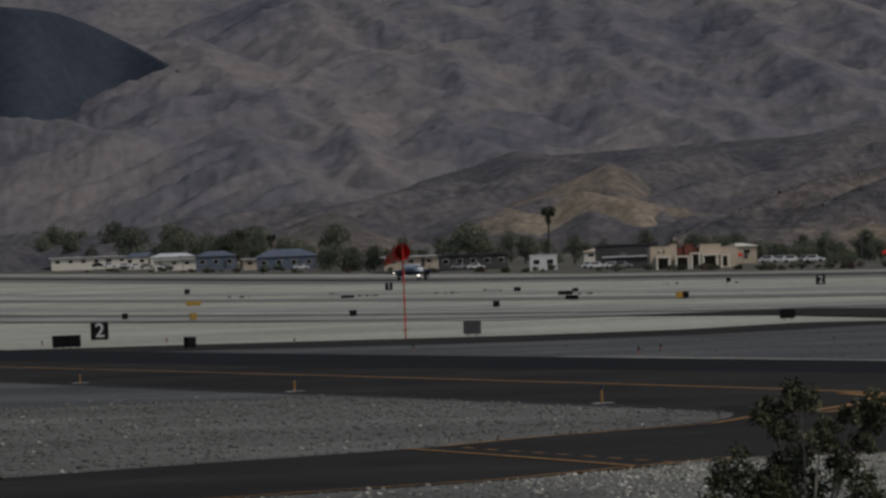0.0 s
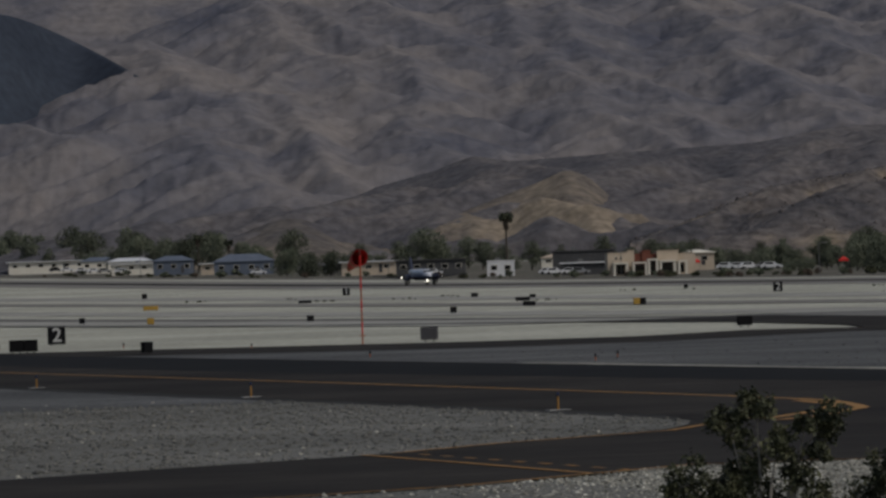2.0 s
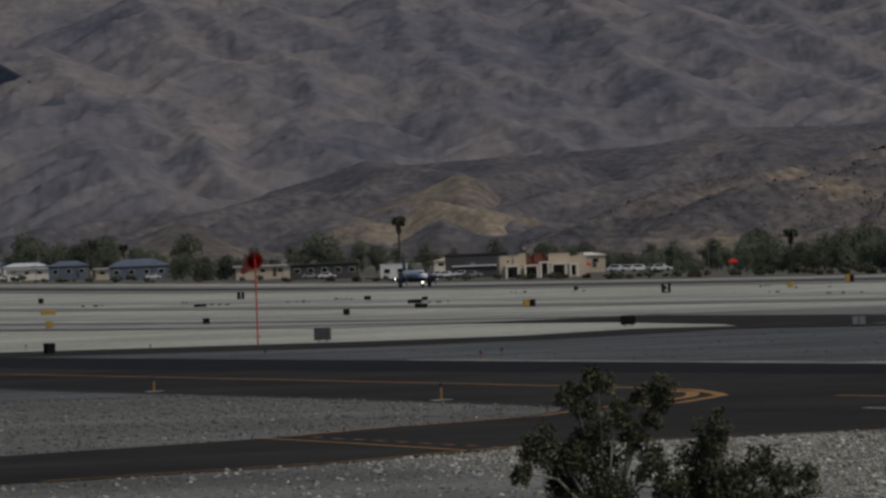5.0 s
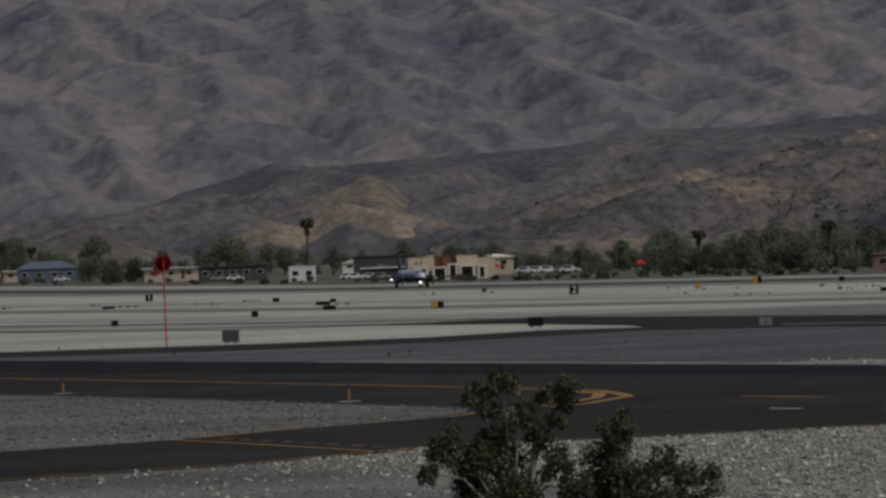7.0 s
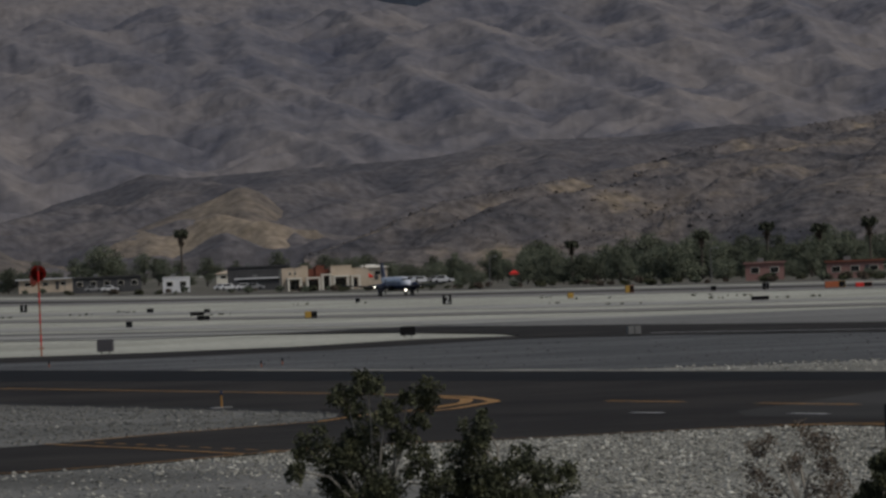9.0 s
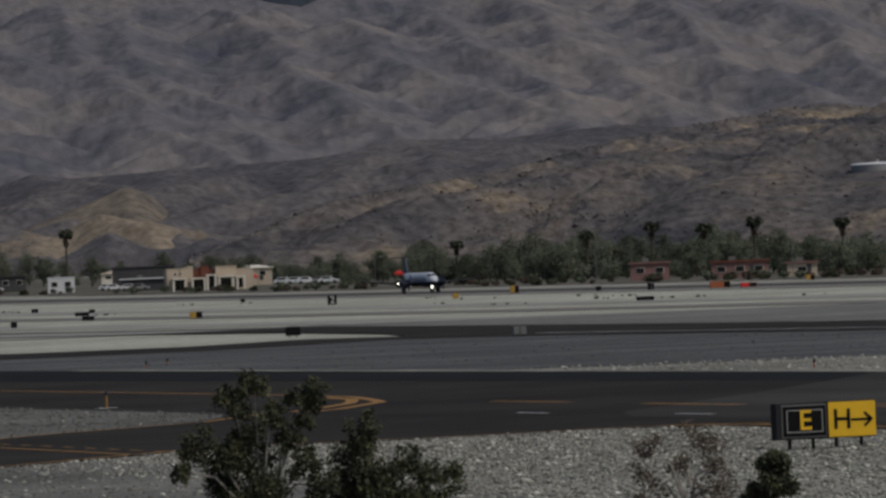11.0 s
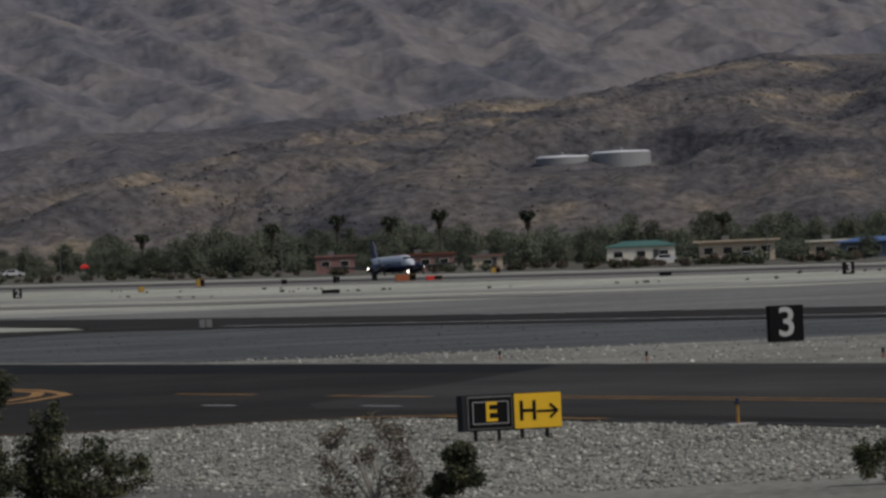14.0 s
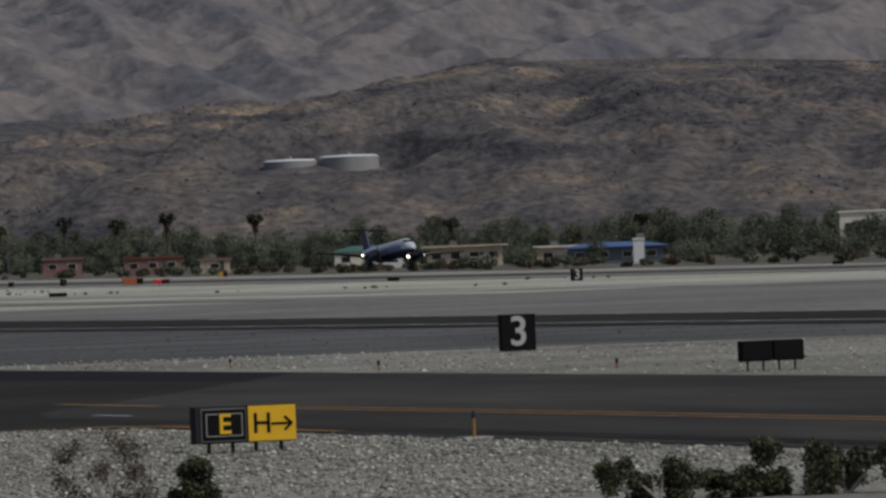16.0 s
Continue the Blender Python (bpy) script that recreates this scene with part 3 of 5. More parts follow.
MAIN_SPURS = (
    ((-33, 33), (-27.6, 26.5), (-22, 24.4), (-16, 20)),
    ((-66, 24), (-49, 22.4), (-42.4, 20.4), (-36, 22.2), (-27.1, 23.4), (-20.8, 24), (-17, 28)),
    ((-29, 20.5), (-24.3, 15), (-18, 11)),
    ((-19, 38.5), (-14.3, 33.0), (-8.7, 29.5), (-5.3, 25.4)),
    ((-12.7, 37.2), (-5.7, 33.8), (-0.9, 30.9), (2.5, 26.9), (5.2, 22.5)),
    ((-2.1, 37), (4.9, 32.8), (9.1, 30.4), (19.7, 30), (24.5, 25.3), (29.3, 20.8), (36, 17)),
    ((12.9, 38), (16.9, 31)),
    ((20.6, 36), (26.8, 28.4), (34.4, 24.2), (41.3, 18)),
    ((34.9, 37), (42.5, 31.2), (48.1, 27.2), (54.3, 22.6), (62.7, 18)),
    ((-28.2, 22), (-22.1, 15.8), (-17.2, 13), (-11, 11)),
    ((-17.4, 25.4), (-12.5, 23.9), (-10.2, 18.8), (-5.8, 14)),
    ((-6, 25.6), (1, 24.1), (3, 19.7), (8, 16)),
)
SIDE_SPURS = (
    ((50, 35), (54.6, 32.2), (63, 27.5), (71.4, 24.6), (82, 21)),
    ((60, 36), (64.9, 33), (69.3, 31), (77.3, 27.6), (83.7, 20)),
    ((72, 38), (76.1, 35), (82.6, 30), (89.9, 27), (95.5, 20)),
    ((92, 37), (95.3, 33), (100.2, 27.8), (108.3, 25.6), (116, 20)),
    ((106, 37), (110.1, 34), (117.3, 30.6), (124, 22)),
    ((146, 34), (137.1, 30), (130.5, 28.5), (124.4, 21)),
    ((130, 38), (135, 34), (141.5, 29), (149, 25)),
    ((190, 36), (179.3, 32.2), (170.4, 30), (160.6, 27.4), (150, 25)),
    ((196, 34), (190, 29), (184, 25)),
    ((205, 36), (212, 30), (222, 24)),
)


def main_mountain():
    rng = np.random.RandomState(19)
    th = np.concatenate([np.linspace(-230, -66, 90)[:-1], np.linspace(-66, 206, 1150), np.linspace(206, 380, 90)[1:]]) / 1000.0
    dd = np.concatenate([np.linspace(2950, 4640, 350), np.linspace(4650, 4700, 5)])
    tg, dg = np.meshgrid(th, dd, indexing="ij")
    x, y = dg * np.sin(tg), dg * np.cos(tg)
    # the lines wander a little, so that no crest is straight
    px = (x + 34 * (fbm(x / 95, y / 150 + 5, 4) - 0.5) + 4 * (fbm(x / 14, y / 30, 3) - 0.5)).ravel()
    py = (y + 80 * (fbm(x / 100 + 8, y / 130, 3) - 0.5)).ravel()
    valley = face_z(dg) - 20 + 9 * (fbm(x / 60, y / 300, 4) - 0.5)
    z = valley.ravel().copy()
    crests = []
    for spur in MAIN_SPURS + SIDE_SPURS:
        crests.append([on_face(m, e, rng.uniform(6, 11)) for m, e in spur])
    for i in range(34):
        m = -28 + 232 * (i + rng.rand()) / 34
        e0 = rng.uniform(24, 37)
        lean = rng.uniform(0.4, 1.3) * (1 if rng.rand() < 0.5 else -1)
        crests.append([on_face(m + lean * k * 4, e0 - 4.2 * k, rng.uniform(-6, 2)) for k in range(4)])
    for crest in crests:
        for a, b in zip(crest, crest[1:]):
            tent(px, py, z, a, b, rng.uniform(0.40, 0.52))
        for a, b in ribs(crest, rng, 46, 62, 0.24):
            tent(px, py, z, a, b, rng.uniform(0.46, 0.62))
    z = z.reshape(x.shape)
    # small gullies and worn rock on the flanks
    gully = fbm((x + 20 * fbm(x / 40, y / 90, 3)) / 15, y / 70, 4, True) - 0.55
    z += 2.2 * gully + 1.0 * (fbm(x / 5, y / 14, 3) - 0.5)
    z += 26 * np.clip((dg - 4230) / 340, 0, 1)
    sky_line = np.interp(tg * 1000, [-60, -12, 7, 19, 32, 46, 53, 66, 80, 380], [42.5, 42.5, 40.5, 40, 39.8, 36.8, 38.6, 40.5, 42.5, 42.5])
    sky_cut = 3.3 + dg * 0.001 * (sky_line + 1.2 * (fbm(tg * 160, tg * 0, 3) - 0.5))
    z = np.where(dg > 4300, np.minimum(z, sky_cut), z)
    z = np.where(dg > 4641, z - 0.8 * (dg - 4641), z)
    z = np.where(dg < 3020, np.minimum(z, FACE_BASE), z)
    me = array_mesh("mountain_main", np.stack([x.ravel(), y.ravel(), z.ravel()], 1), grid_faces(*tg.shape)[:, ::-1], M_ROCK, True)
    return tagged(new("mountain_main", me), "bare brown desert mountain with many ridges and gullies", "mountain", kind="structure")


main_mountain()
hill("hill_brown", "dark brown scrub-covered foothill ridge",
     [(-230, 7), (-47, 7.6), (-37.3, 8.6), (-22.4, 9.7), (-4.9, 12.6), (5.5, 15.1), (10, 16.9), (14.5, 15.9), (25.9, 16.4), (47.5, 17.3), (58.3, 19.1), (72.6, 18.9), (87.6, 20), (105, 18), (125, 12)],
     3150, 2560, 200, M_BROWN, 9, 60, cols=900, lines=150, seed=12, spurs=30, rise=9, span=(-60, 125))
hill("hill_tan", "tan grassy foothill below the mountain", [(-34, 2), (-20, 4), (-6, 6), (1, 7), (6.9, 8.8), (12.7, 10.9), (18.6, 12.9), (22.2, 14.5), (25, 13.4), (28.4, 10), (34, 6), (42, 1)], 2750, 2480, 120, M_TAN, 8, 55, cols=300, lines=80, seed=14, spill=1, spurs=5, rise=4)
hill("hill_tan_small", "small tan foothill behind the houses", [(-38, 1), (-30, 4), (-23.3, 6.3), (-16.1, 8.9), (-12.8, 9.2), (-9.6, 8.1), (-5.8, 5.5), (2, 2.5), (8, 1)], 2680, 2480, 120, M_TAN, 4, 50, cols=200, lines=60, seed=15, spill=1)
hill("hill_brown_knoll", "brown knoll at the foot of the tan hill", [(-20, 2), (-6, 4), (6, 5.5), (12, 6.5), (20, 8.6), (25, 9.8), (29, 9.6), (34, 7.5), (44, 7), (54, 5), (62, 2)], 2560, 2400, 90, M_BROWN, 3, 40, cols=300, lines=80, seed=31, spill=1, spurs=7, rise=4)
hill("hill_rocky", "brown boulder-strewn hillside with tan patches",
     [(30, 4), (39.9, 7.2), (47.9, 10.5), (61.6, 12.4), (76, 14.6), (87.4, 17.4), (99.4, 19), (112.2, 21.5), (121, 20.8), (132.4, 22.9), (145, 25.4), (170, 25), (197, 23.6), (380, 24)],
     2850, 1980, 300, M_RUBBLE, 8, 40, cols=1400, lines=240, shape=0.8, seed=21, crag=0.9, spurs=44, rise=9, span=(30, 215), pad=(124.3, 2236, 24, 28.6))
hill("hill_dark_rock", "dark rocky knoll on the hillside", [(44, 3), (55, 7), (63, 10.5), (72, 11.8), (79.8, 13.9), (84, 15.6), (90, 16.6), (97, 15.2), (103, 11), (112, 7), (120, 3)], 2330, 2080, 160, M_RUBBLE, 6, 26, cols=400, lines=110, seed=25, spill=1, crag=0.9, spurs=9, rise=5)
hill("hill_terrace", "cut terrace in the hillside carrying two water tanks", [(98, 4), (104, 7), (112.6, 11.2), (116.8, 12.4), (124.1, 12.5), (131.9, 12.2), (136.5, 9), (144, 6), (150, 3)], 2215, 2080, 120, M_BROWN, 3, 30, cols=240, lines=70, seed=27, spill=1)


def boulders(hill_name, name, label, count, span, size, seed):
    """Angular rocks and scrub lumps lying in patches on a hillside."""
    rng = np.random.RandomState(seed)
    me = bpy.data.objects[hill_name].data
    co = np.empty(len(me.vertices) * 3, np.float32)
    me.vertices.foreach_get("co", co)
    co = co.reshape(-1, 3)
    mrad = np.arctan2(co[:, 0], co[:, 1]) * 1000
    patch = fbm(co[:, 0] / 28, co[:, 1] / 70 + seed, 3)
    co = co[(mrad > span[0]) & (mrad < span[1]) & (patch > 0.5)]
    p0 = co[rng.choice(len(co), count)] + rng.normal(size=(count, 3)) * np.array([1.5, 2, 0])
    r = size * np.minimum(np.exp(rng.normal(0, 0.45, count)), 2.6)
    base = np.array([(1, 0, 0), (0.3, 1, 0.1), (-1, 0.2, 0), (-0.2, -1, 0), (0.1, 0, 0.8), (0, 0, -0.8)])
    tri = np.array([(0, 1, 4), (1, 2, 4), (2, 3, 4), (3, 0, 4), (1, 0, 5), (2, 1, 5), (3, 2, 5), (0, 3, 5)])
    v = base[None] * rng.uniform(0.6, 1.35, (count, 6, 1)) + 0.18 * rng.normal(size=(count, 6, 3))
    v = (v * r[:, None, None] + p0[:, None, :]).reshape(-1, 3)
    f = (tri[None] + 6 * np.arange(count)[:, None, None]).reshape(-1, 3)
    return tagged(new(name, array_mesh(name, v, f, M_RUBBLE)), label, "rocks", kind="stuff")


boulders("hill_rocky", "hillside_rocks", "dark angular rocks strewn over the hillside", 14000, (30, 210), 0.27, 201)
boulders("hill_dark_rock", "knoll_rocks", "dark angular rocks on the knoll", 2600, (50, 115), 0.34, 202)


def polar(mrad, d, z=0.0, turn=0.0):
    a = mrad / 1000.0
    return pose(d * math.sin(a), d * math.cos(a), z, 0, 0, turn - math.degrees(a))


def water_tank(bearing, d, radius, height, z):
    t = thing("water_tank", "pale grey steel water tank on the hillside terrace", "water tank", "water tanks on the hillside", polar(bearing, d, z))
    bm = bmesh.new()
    rod(bm, (0, 0, -4), (0, 0, height), radius, radius, 40)
    part("shell", bm, M_TANK, t)
    bm = bmesh.new()
    rod(bm, (0, 0, height), (0, 0, height + 0.5), radius * 1.015, radius * 0.9, 40)
    rod(bm, (0, 0, height + 0.5), (0, 0, height + 0.75), radius * 0.9, 0.3, 40)
    part("roof", bm, M_WHITE, t, "pale flat roof")
    part("vent", a_rod((0, 0, height + 0.6), (0, 0, height + 1.5), 0.5, 0.5, 10), M_TANK, t)
    return t


water_tank(120.4, 2236, 7.8, 3.6, 28.7)
water_tank(128.1, 2236, 8.7, 4.3, 28.7)


# ---- airfield signs: faces look down the runway, along -y ----
def lettering(text, size, mat, parent, m, name="legend"):
    cu = bpy.data.curves.new(name, "FONT")
    cu.body, cu.size, cu.align_x, cu.align_y, cu.extrude, cu.offset = text, size, "CENTER", "CENTER", 0.004, size * 0.012
    tmp = new(name, cu)
    dg = bpy.context.evaluated_depsgraph_get()
    me = bpy.data.meshes.new_from_object(tmp.evaluated_get(dg))
    bpy.data.objects.remove(tmp)
    me.materials.clear()
    me.materials.append(mat)
    ob = new(name, me)
    ob.parent, ob.matrix_basis = parent, m
    return ob


def legs(parent, xs, height, y=0.0, r=0.03):
    for x in xs:
        leg = part("leg", a_rod((x, y, -0.1), (x, y, height), r, r, 8), M_DGREY, parent)
        part("foot_plate", a_box(x - 0.07, x + 0.07, y - 0.07, y + 0.07, -0.02, 0.02), M_MGREY, leg)


def distance_marker(number, s, n, size=1.22):
    t = thing("distance_marker", "black square runway distance marker with a pale %s" % number, "runway sign", "runway distance markers", along(s, n))
    z0 = 0.08
    part("panel", a_box(-size / 2, size / 2, -0.15, 0.15, z0, z0 + size, 0.012), M_BLACK, t)
    lettering(number, size * 1.13, M_LEGEND, t, pose(0.0, -0.158, z0 + size / 2, 90, 0, 0))
    legs(t, (-0.4, 0.4), 0.1)
    return t


distance_marker("2", -548.2, 87.3)
distance_marker("3", -241.2, 88.1)
distance_marker("2", -1005.5, 256.5)
distance_marker("3", -725.4, 271.8)
distance_marker("1", -1290, 254)


def taxi_sign():
    t = thing("taxiway_sign", "lit taxiway sign, black E panel and yellow H arrow panel", "airport sign", m=along(-129.0, 41.9))
    z0, z1 = 0.21, 0.86
    body = part("housing", a_box(-0.97, 0.90, -0.15, 0.15, z0, z1, 0.012), M_DGREY, t, "dark grey metal housing")
    part("panel", a_box(-0.87, -0.02, -0.175, -0.13, z0 + 0.03, z1 - 0.03, 0.006), M_MGREY, t, "black panel in a silver frame")
    part("face", a_box(-0.845, -0.045, -0.182, -0.17, z0 + 0.055, z1 - 0.055), M_BLACK, t)
    bm = bmesh.new()
    for q in ((-0.775, -0.105, z1 - 0.137, z1 - 0.125), (-0.775, -0.105, z0 + 0.125, z0 + 0.137), (-0.775, -0.763, z0 + 0.125, z1 - 0.125), (-0.117, -0.105, z0 + 0.125, z1 - 0.125)):
        box(bm, q[0], q[1], -0.188, -0.18, q[2], q[3])
    part("border", bm, M_LEGEND, t, "thin pale border")
    lettering("E", 0.50, M_SIGNY, t, pose(-0.43, -0.185, (z0 + z1) / 2, 90, 0, 0))
    part("panel", a_box(0.0, 0.89, -0.178, -0.13, z0 + 0.015, z1 - 0.012, 0.008), M_SIGNY, t, "bright yellow panel")
    lettering("H", 0.50, M_BLACK, t, pose(0.26, -0.182, (z0 + z1) / 2 - 0.01, 90, 0, 0))
    bm = bmesh.new()
    zc = (z0 + z1) / 2 - 0.01
    box(bm, 0.43, 0.80, -0.19, -0.178, zc - 0.02, zc + 0.02)
    for sgn in (-1, 1):
        box(bm, -0.18, 0.012, -0.19, -0.178, -0.022, 0.022, m=Matrix.Translation((0.81, 0, zc)) @ Matrix.Rotation(radians(42 * sgn), 4, "Y"))
    part("arrow", bm, M_BLACK, t, "black arrow")
    part("divider", a_box(-0.025, 0.005, -0.186, -0.13, z0, z1), M_BLACK, t)
    legs(t, (-0.68, -0.24, 0.19, 0.66), 0.24, r=0.035)
    part("rail", a_box(-1.05, 0.78, -0.03, 0.03, 0.01, 0.04), M_DGREY, t)
    return t


taxi_sign()


def side_sign(s, n, w, h, mat, label, turn=0.0, base=0.16, depth=0.3, panels=1, cap=None):
    """A boxed airfield sign on short legs, seen from the back or the side."""
    t = thing("airfield_sign", label, "airport sign", "airfield signs", along(s, n, turn))
    step = w / panels
    for i in range(panels):
        x0 = -w / 2 + i * step
        p = part("panel", a_box(x0 + 0.01, x0 + step - 0.01, -depth / 2, depth / 2, base, h, 0.02), mat if not (cap and i == panels - 1) else cap, t)
        part("frame", a_box(x0 + 0.04, x0 + step - 0.04, -depth / 2 - 0.012, -depth / 2 + 0.01, base + 0.05, h - 0.05), M_BLACK if (mat not in (M_SLATE, M_DULLY, M_MGREY, M_ORANGE, M_RED) or (cap and i == panels - 1)) else mat, p)
    legs(t, [-w / 2 + step * (i + 0.25) for i in range(panels)] + [-w / 2 + step * (i + 0.75) for i in range(panels)], base + 0.03)
    return t


BK, GR, YE = "black back of a boxed airfield sign on short legs", "dark grey boxed airfield sign standing in the sand", "yellow boxed airfield sign standing in the sand"
for s, n, w, h, mat, label, turn, panels, cap in (
        (-483.3, 75.0, 1.75, 0.85, M_BLACK, BK, 0, 2, None), (-445.8, 76.3, 0.74, 0.72, M_BLACK, GR, 35, 1, None), (-836.7, 135.6, 0.62, 0.72, M_DGREY, GR, 0, 1, None),
        (-778.5, 133.2, 0.71, 0.75, M_DULLY, YE, 0, 1, None), (-1063.5, 181.8, 2.1, 0.72, M_DULLY, YE, 0, 2, None), (-1400, 238, 0.95, 1.05, M_DGREY, GR, 0, 1, None),
        (-1107.7, 212, 1.9, 0.5, M_BLACK, BK, 0, 2, None), (-735.9, 141.4, 0.75, 0.68, M_DGREY, GR, 35, 1, None), (-465.4, 96.7, 1.05, 0.88, M_SLATE, GR, -30, 1, None),
        (-798.5, 168.6, 0.75, 0.74, M_DGREY, GR, 35, 1, None), (-1115.9, 238.9, 1.0, 0.7, M_DGREY, GR, 0, 1, None), (-988.2, 217.9, 1.9, 0.62, M_BLACK, BK, 0, 2, None),
        (-887.8, 196.5, 1.5, 0.62, M_BLACK, BK, 0, 2, None), (-1054.2, 233.9, 0.85, 0.6, M_DGREY, GR, 0, 1, None), (-832.1, 196.5, 1.4, 0.85, M_DULLY, YE, 0, 2, M_DGREY),
        (-494.2, 123.3, 0.98, 0.72, M_BLACK, BK, 0, 1, None), (-1152.1, 279.6, 0.65, 0.7, M_BLACK, BK, 0, 1, None), (-1015.4, 276.6, 0.85, 0.85, M_DULLY, YE, 0, 1, None),
        (-1085, 304.6, 1.3, 1.2, M_DULLY, "dull yellow and orange boxed airfield sign", 0, 2, M_ORANGE), (-1048.1, 306.7, 0.78, 0.8, M_DGREY, GR, 0, 1, None), (-415.7, 116.9, 0.8, 0.6, M_MGREY, "pale grey back of a boxed sign with two panes", 0, 2, None),
        (-1022.1, 306.7, 0.95, 1.05, M_DGREY, GR, 0, 2, M_LEGEND), (-799.1, 239.1, 2.0, 0.54, M_BLACK, BK, 0, 3, None), (-854.3, 297, 1.45, 0.56, M_BLACK, BK, 0, 2, None),
        (-832.2, 344.7, 1.4, 0.55, M_BLACK, BK, 0, 2, None), (-185.9, 74.9, 1.78, 0.84, M_BLACK, BK, 0, 2, None), (-1090, 352, 1.4, 0.9, M_DULLY, YE, 0, 2, M_ORANGE)):
    side_sign(s, n, w, h, mat, label, turn, panels=panels, cap=cap, base=0.3 if s > -200 else 0.12)


def edge_light(s, n, height=0.42):
    t = thing("taxiway_light", "yellow stake taxiway light with a blue lens on a concrete pad", "taxiway light", "taxiway edge lights", along(s, n))
    part("pad", a_box(-0.3, 0.3, -0.3, 0.3, -0.05, 0.07, 0.02), M_PLATE, t)
    part("stake", a_rod((0, 0, 0.05), (0, 0, height), 0.035, 0.03, 10), M_YELLOW, t)
    part("collar", a_rod((0, 0, height), (0, 0, height + 0.03), 0.05, 0.05, 10), M_DGREY, t)
    part("lens", a_rod((0, 0, height + 0.03), (0, 0, height + 0.12), 0.045, 0.03, 10), M_BLUEL, t, "blue glass lens")
    return t


for s, n in ((-131, 46.9), (-214.9, 48.0), (-259.4, 48.0), (-304, 48.0), (-90, 46.9)):
    edge_light(s, n)


def reflector_post(s, n, h=0.34):
    t = thing("marker_post", "small dark reflector post in the gravel", "marker post", "reflector posts", along(s, n))
    part("post", a_rod((0, 0, -0.1), (0, 0, h * 0.6), 0.03, 0.03, 8), M_ORANGE, t)
    part("cap", a_rod((0, 0, h * 0.6), (0, 0, h), 0.045, 0.045, 8), M_DGREY, t)
    return t


for s, n in ((-214.1, 73.8), (-198.8, 75.5), (-330.5, 75.7), (-338.4, 78.5), (-380, 76), (-170, 75), (-520, 79), (-500, 84), (-455, 84), (-232, 75)):
    reflector_post(s, n)


# ---- windsock ----
def windsock():
    s, n = -463.7, 92.3
    t = thing("windsock", "red and white pole with a red fabric windsock", "windsock", m=along(s, n))
    for i in range(8):
        part("pole", a_rod((0, 0, i * 0.66), (0, 0, (i + 1) * 0.66), 0.05, 0.05, 10), M_ORANGE if i % 2 == 0 else M_RED, t)
    part("crossbar", a_box(-0.18, 0.18, -0.02, 0.02, 0.48, 0.53), M_ORANGE, t)
    part("spike", a_rod((0, 0, 5.28), (0, 0, 6.0), 0.015, 0.01, 6), M_MGREY, t)
    bm = bmesh.new()
    bmesh.ops.create_circle(bm, segments=20, radius=0.49)
    sock = part("sock", rings([(0, 0, 0, 0.49, 0.49), (0, 0.6, -0.1, 0.44, 0.44)], 18, False), M_RED, t, "bright red fabric sock", pose(0, 0, 5.15))
    y, z, r = 0.58, -0.10, 0.44
    for i in range(3):
        y1, z1, r1 = y + 0.6, z - 0.12 - 0.06 * i, r - 0.09
        part("segment", rings([(0, y, z, r, r), (0, y1, z1, r1, r1)], 18, False), M_RED if i % 2 else M_ORANGE, sock)
        y, z, r = y1, z1, r1
    part("mouth_ring", rings([(0, -0.03, 0, 0.5, 0.5), (0, 0.03, 0, 0.5, 0.5)], 20, False), M_RED, sock)
    bm.free()
    return t, sock


SOCK_THING, SOCK = windsock()


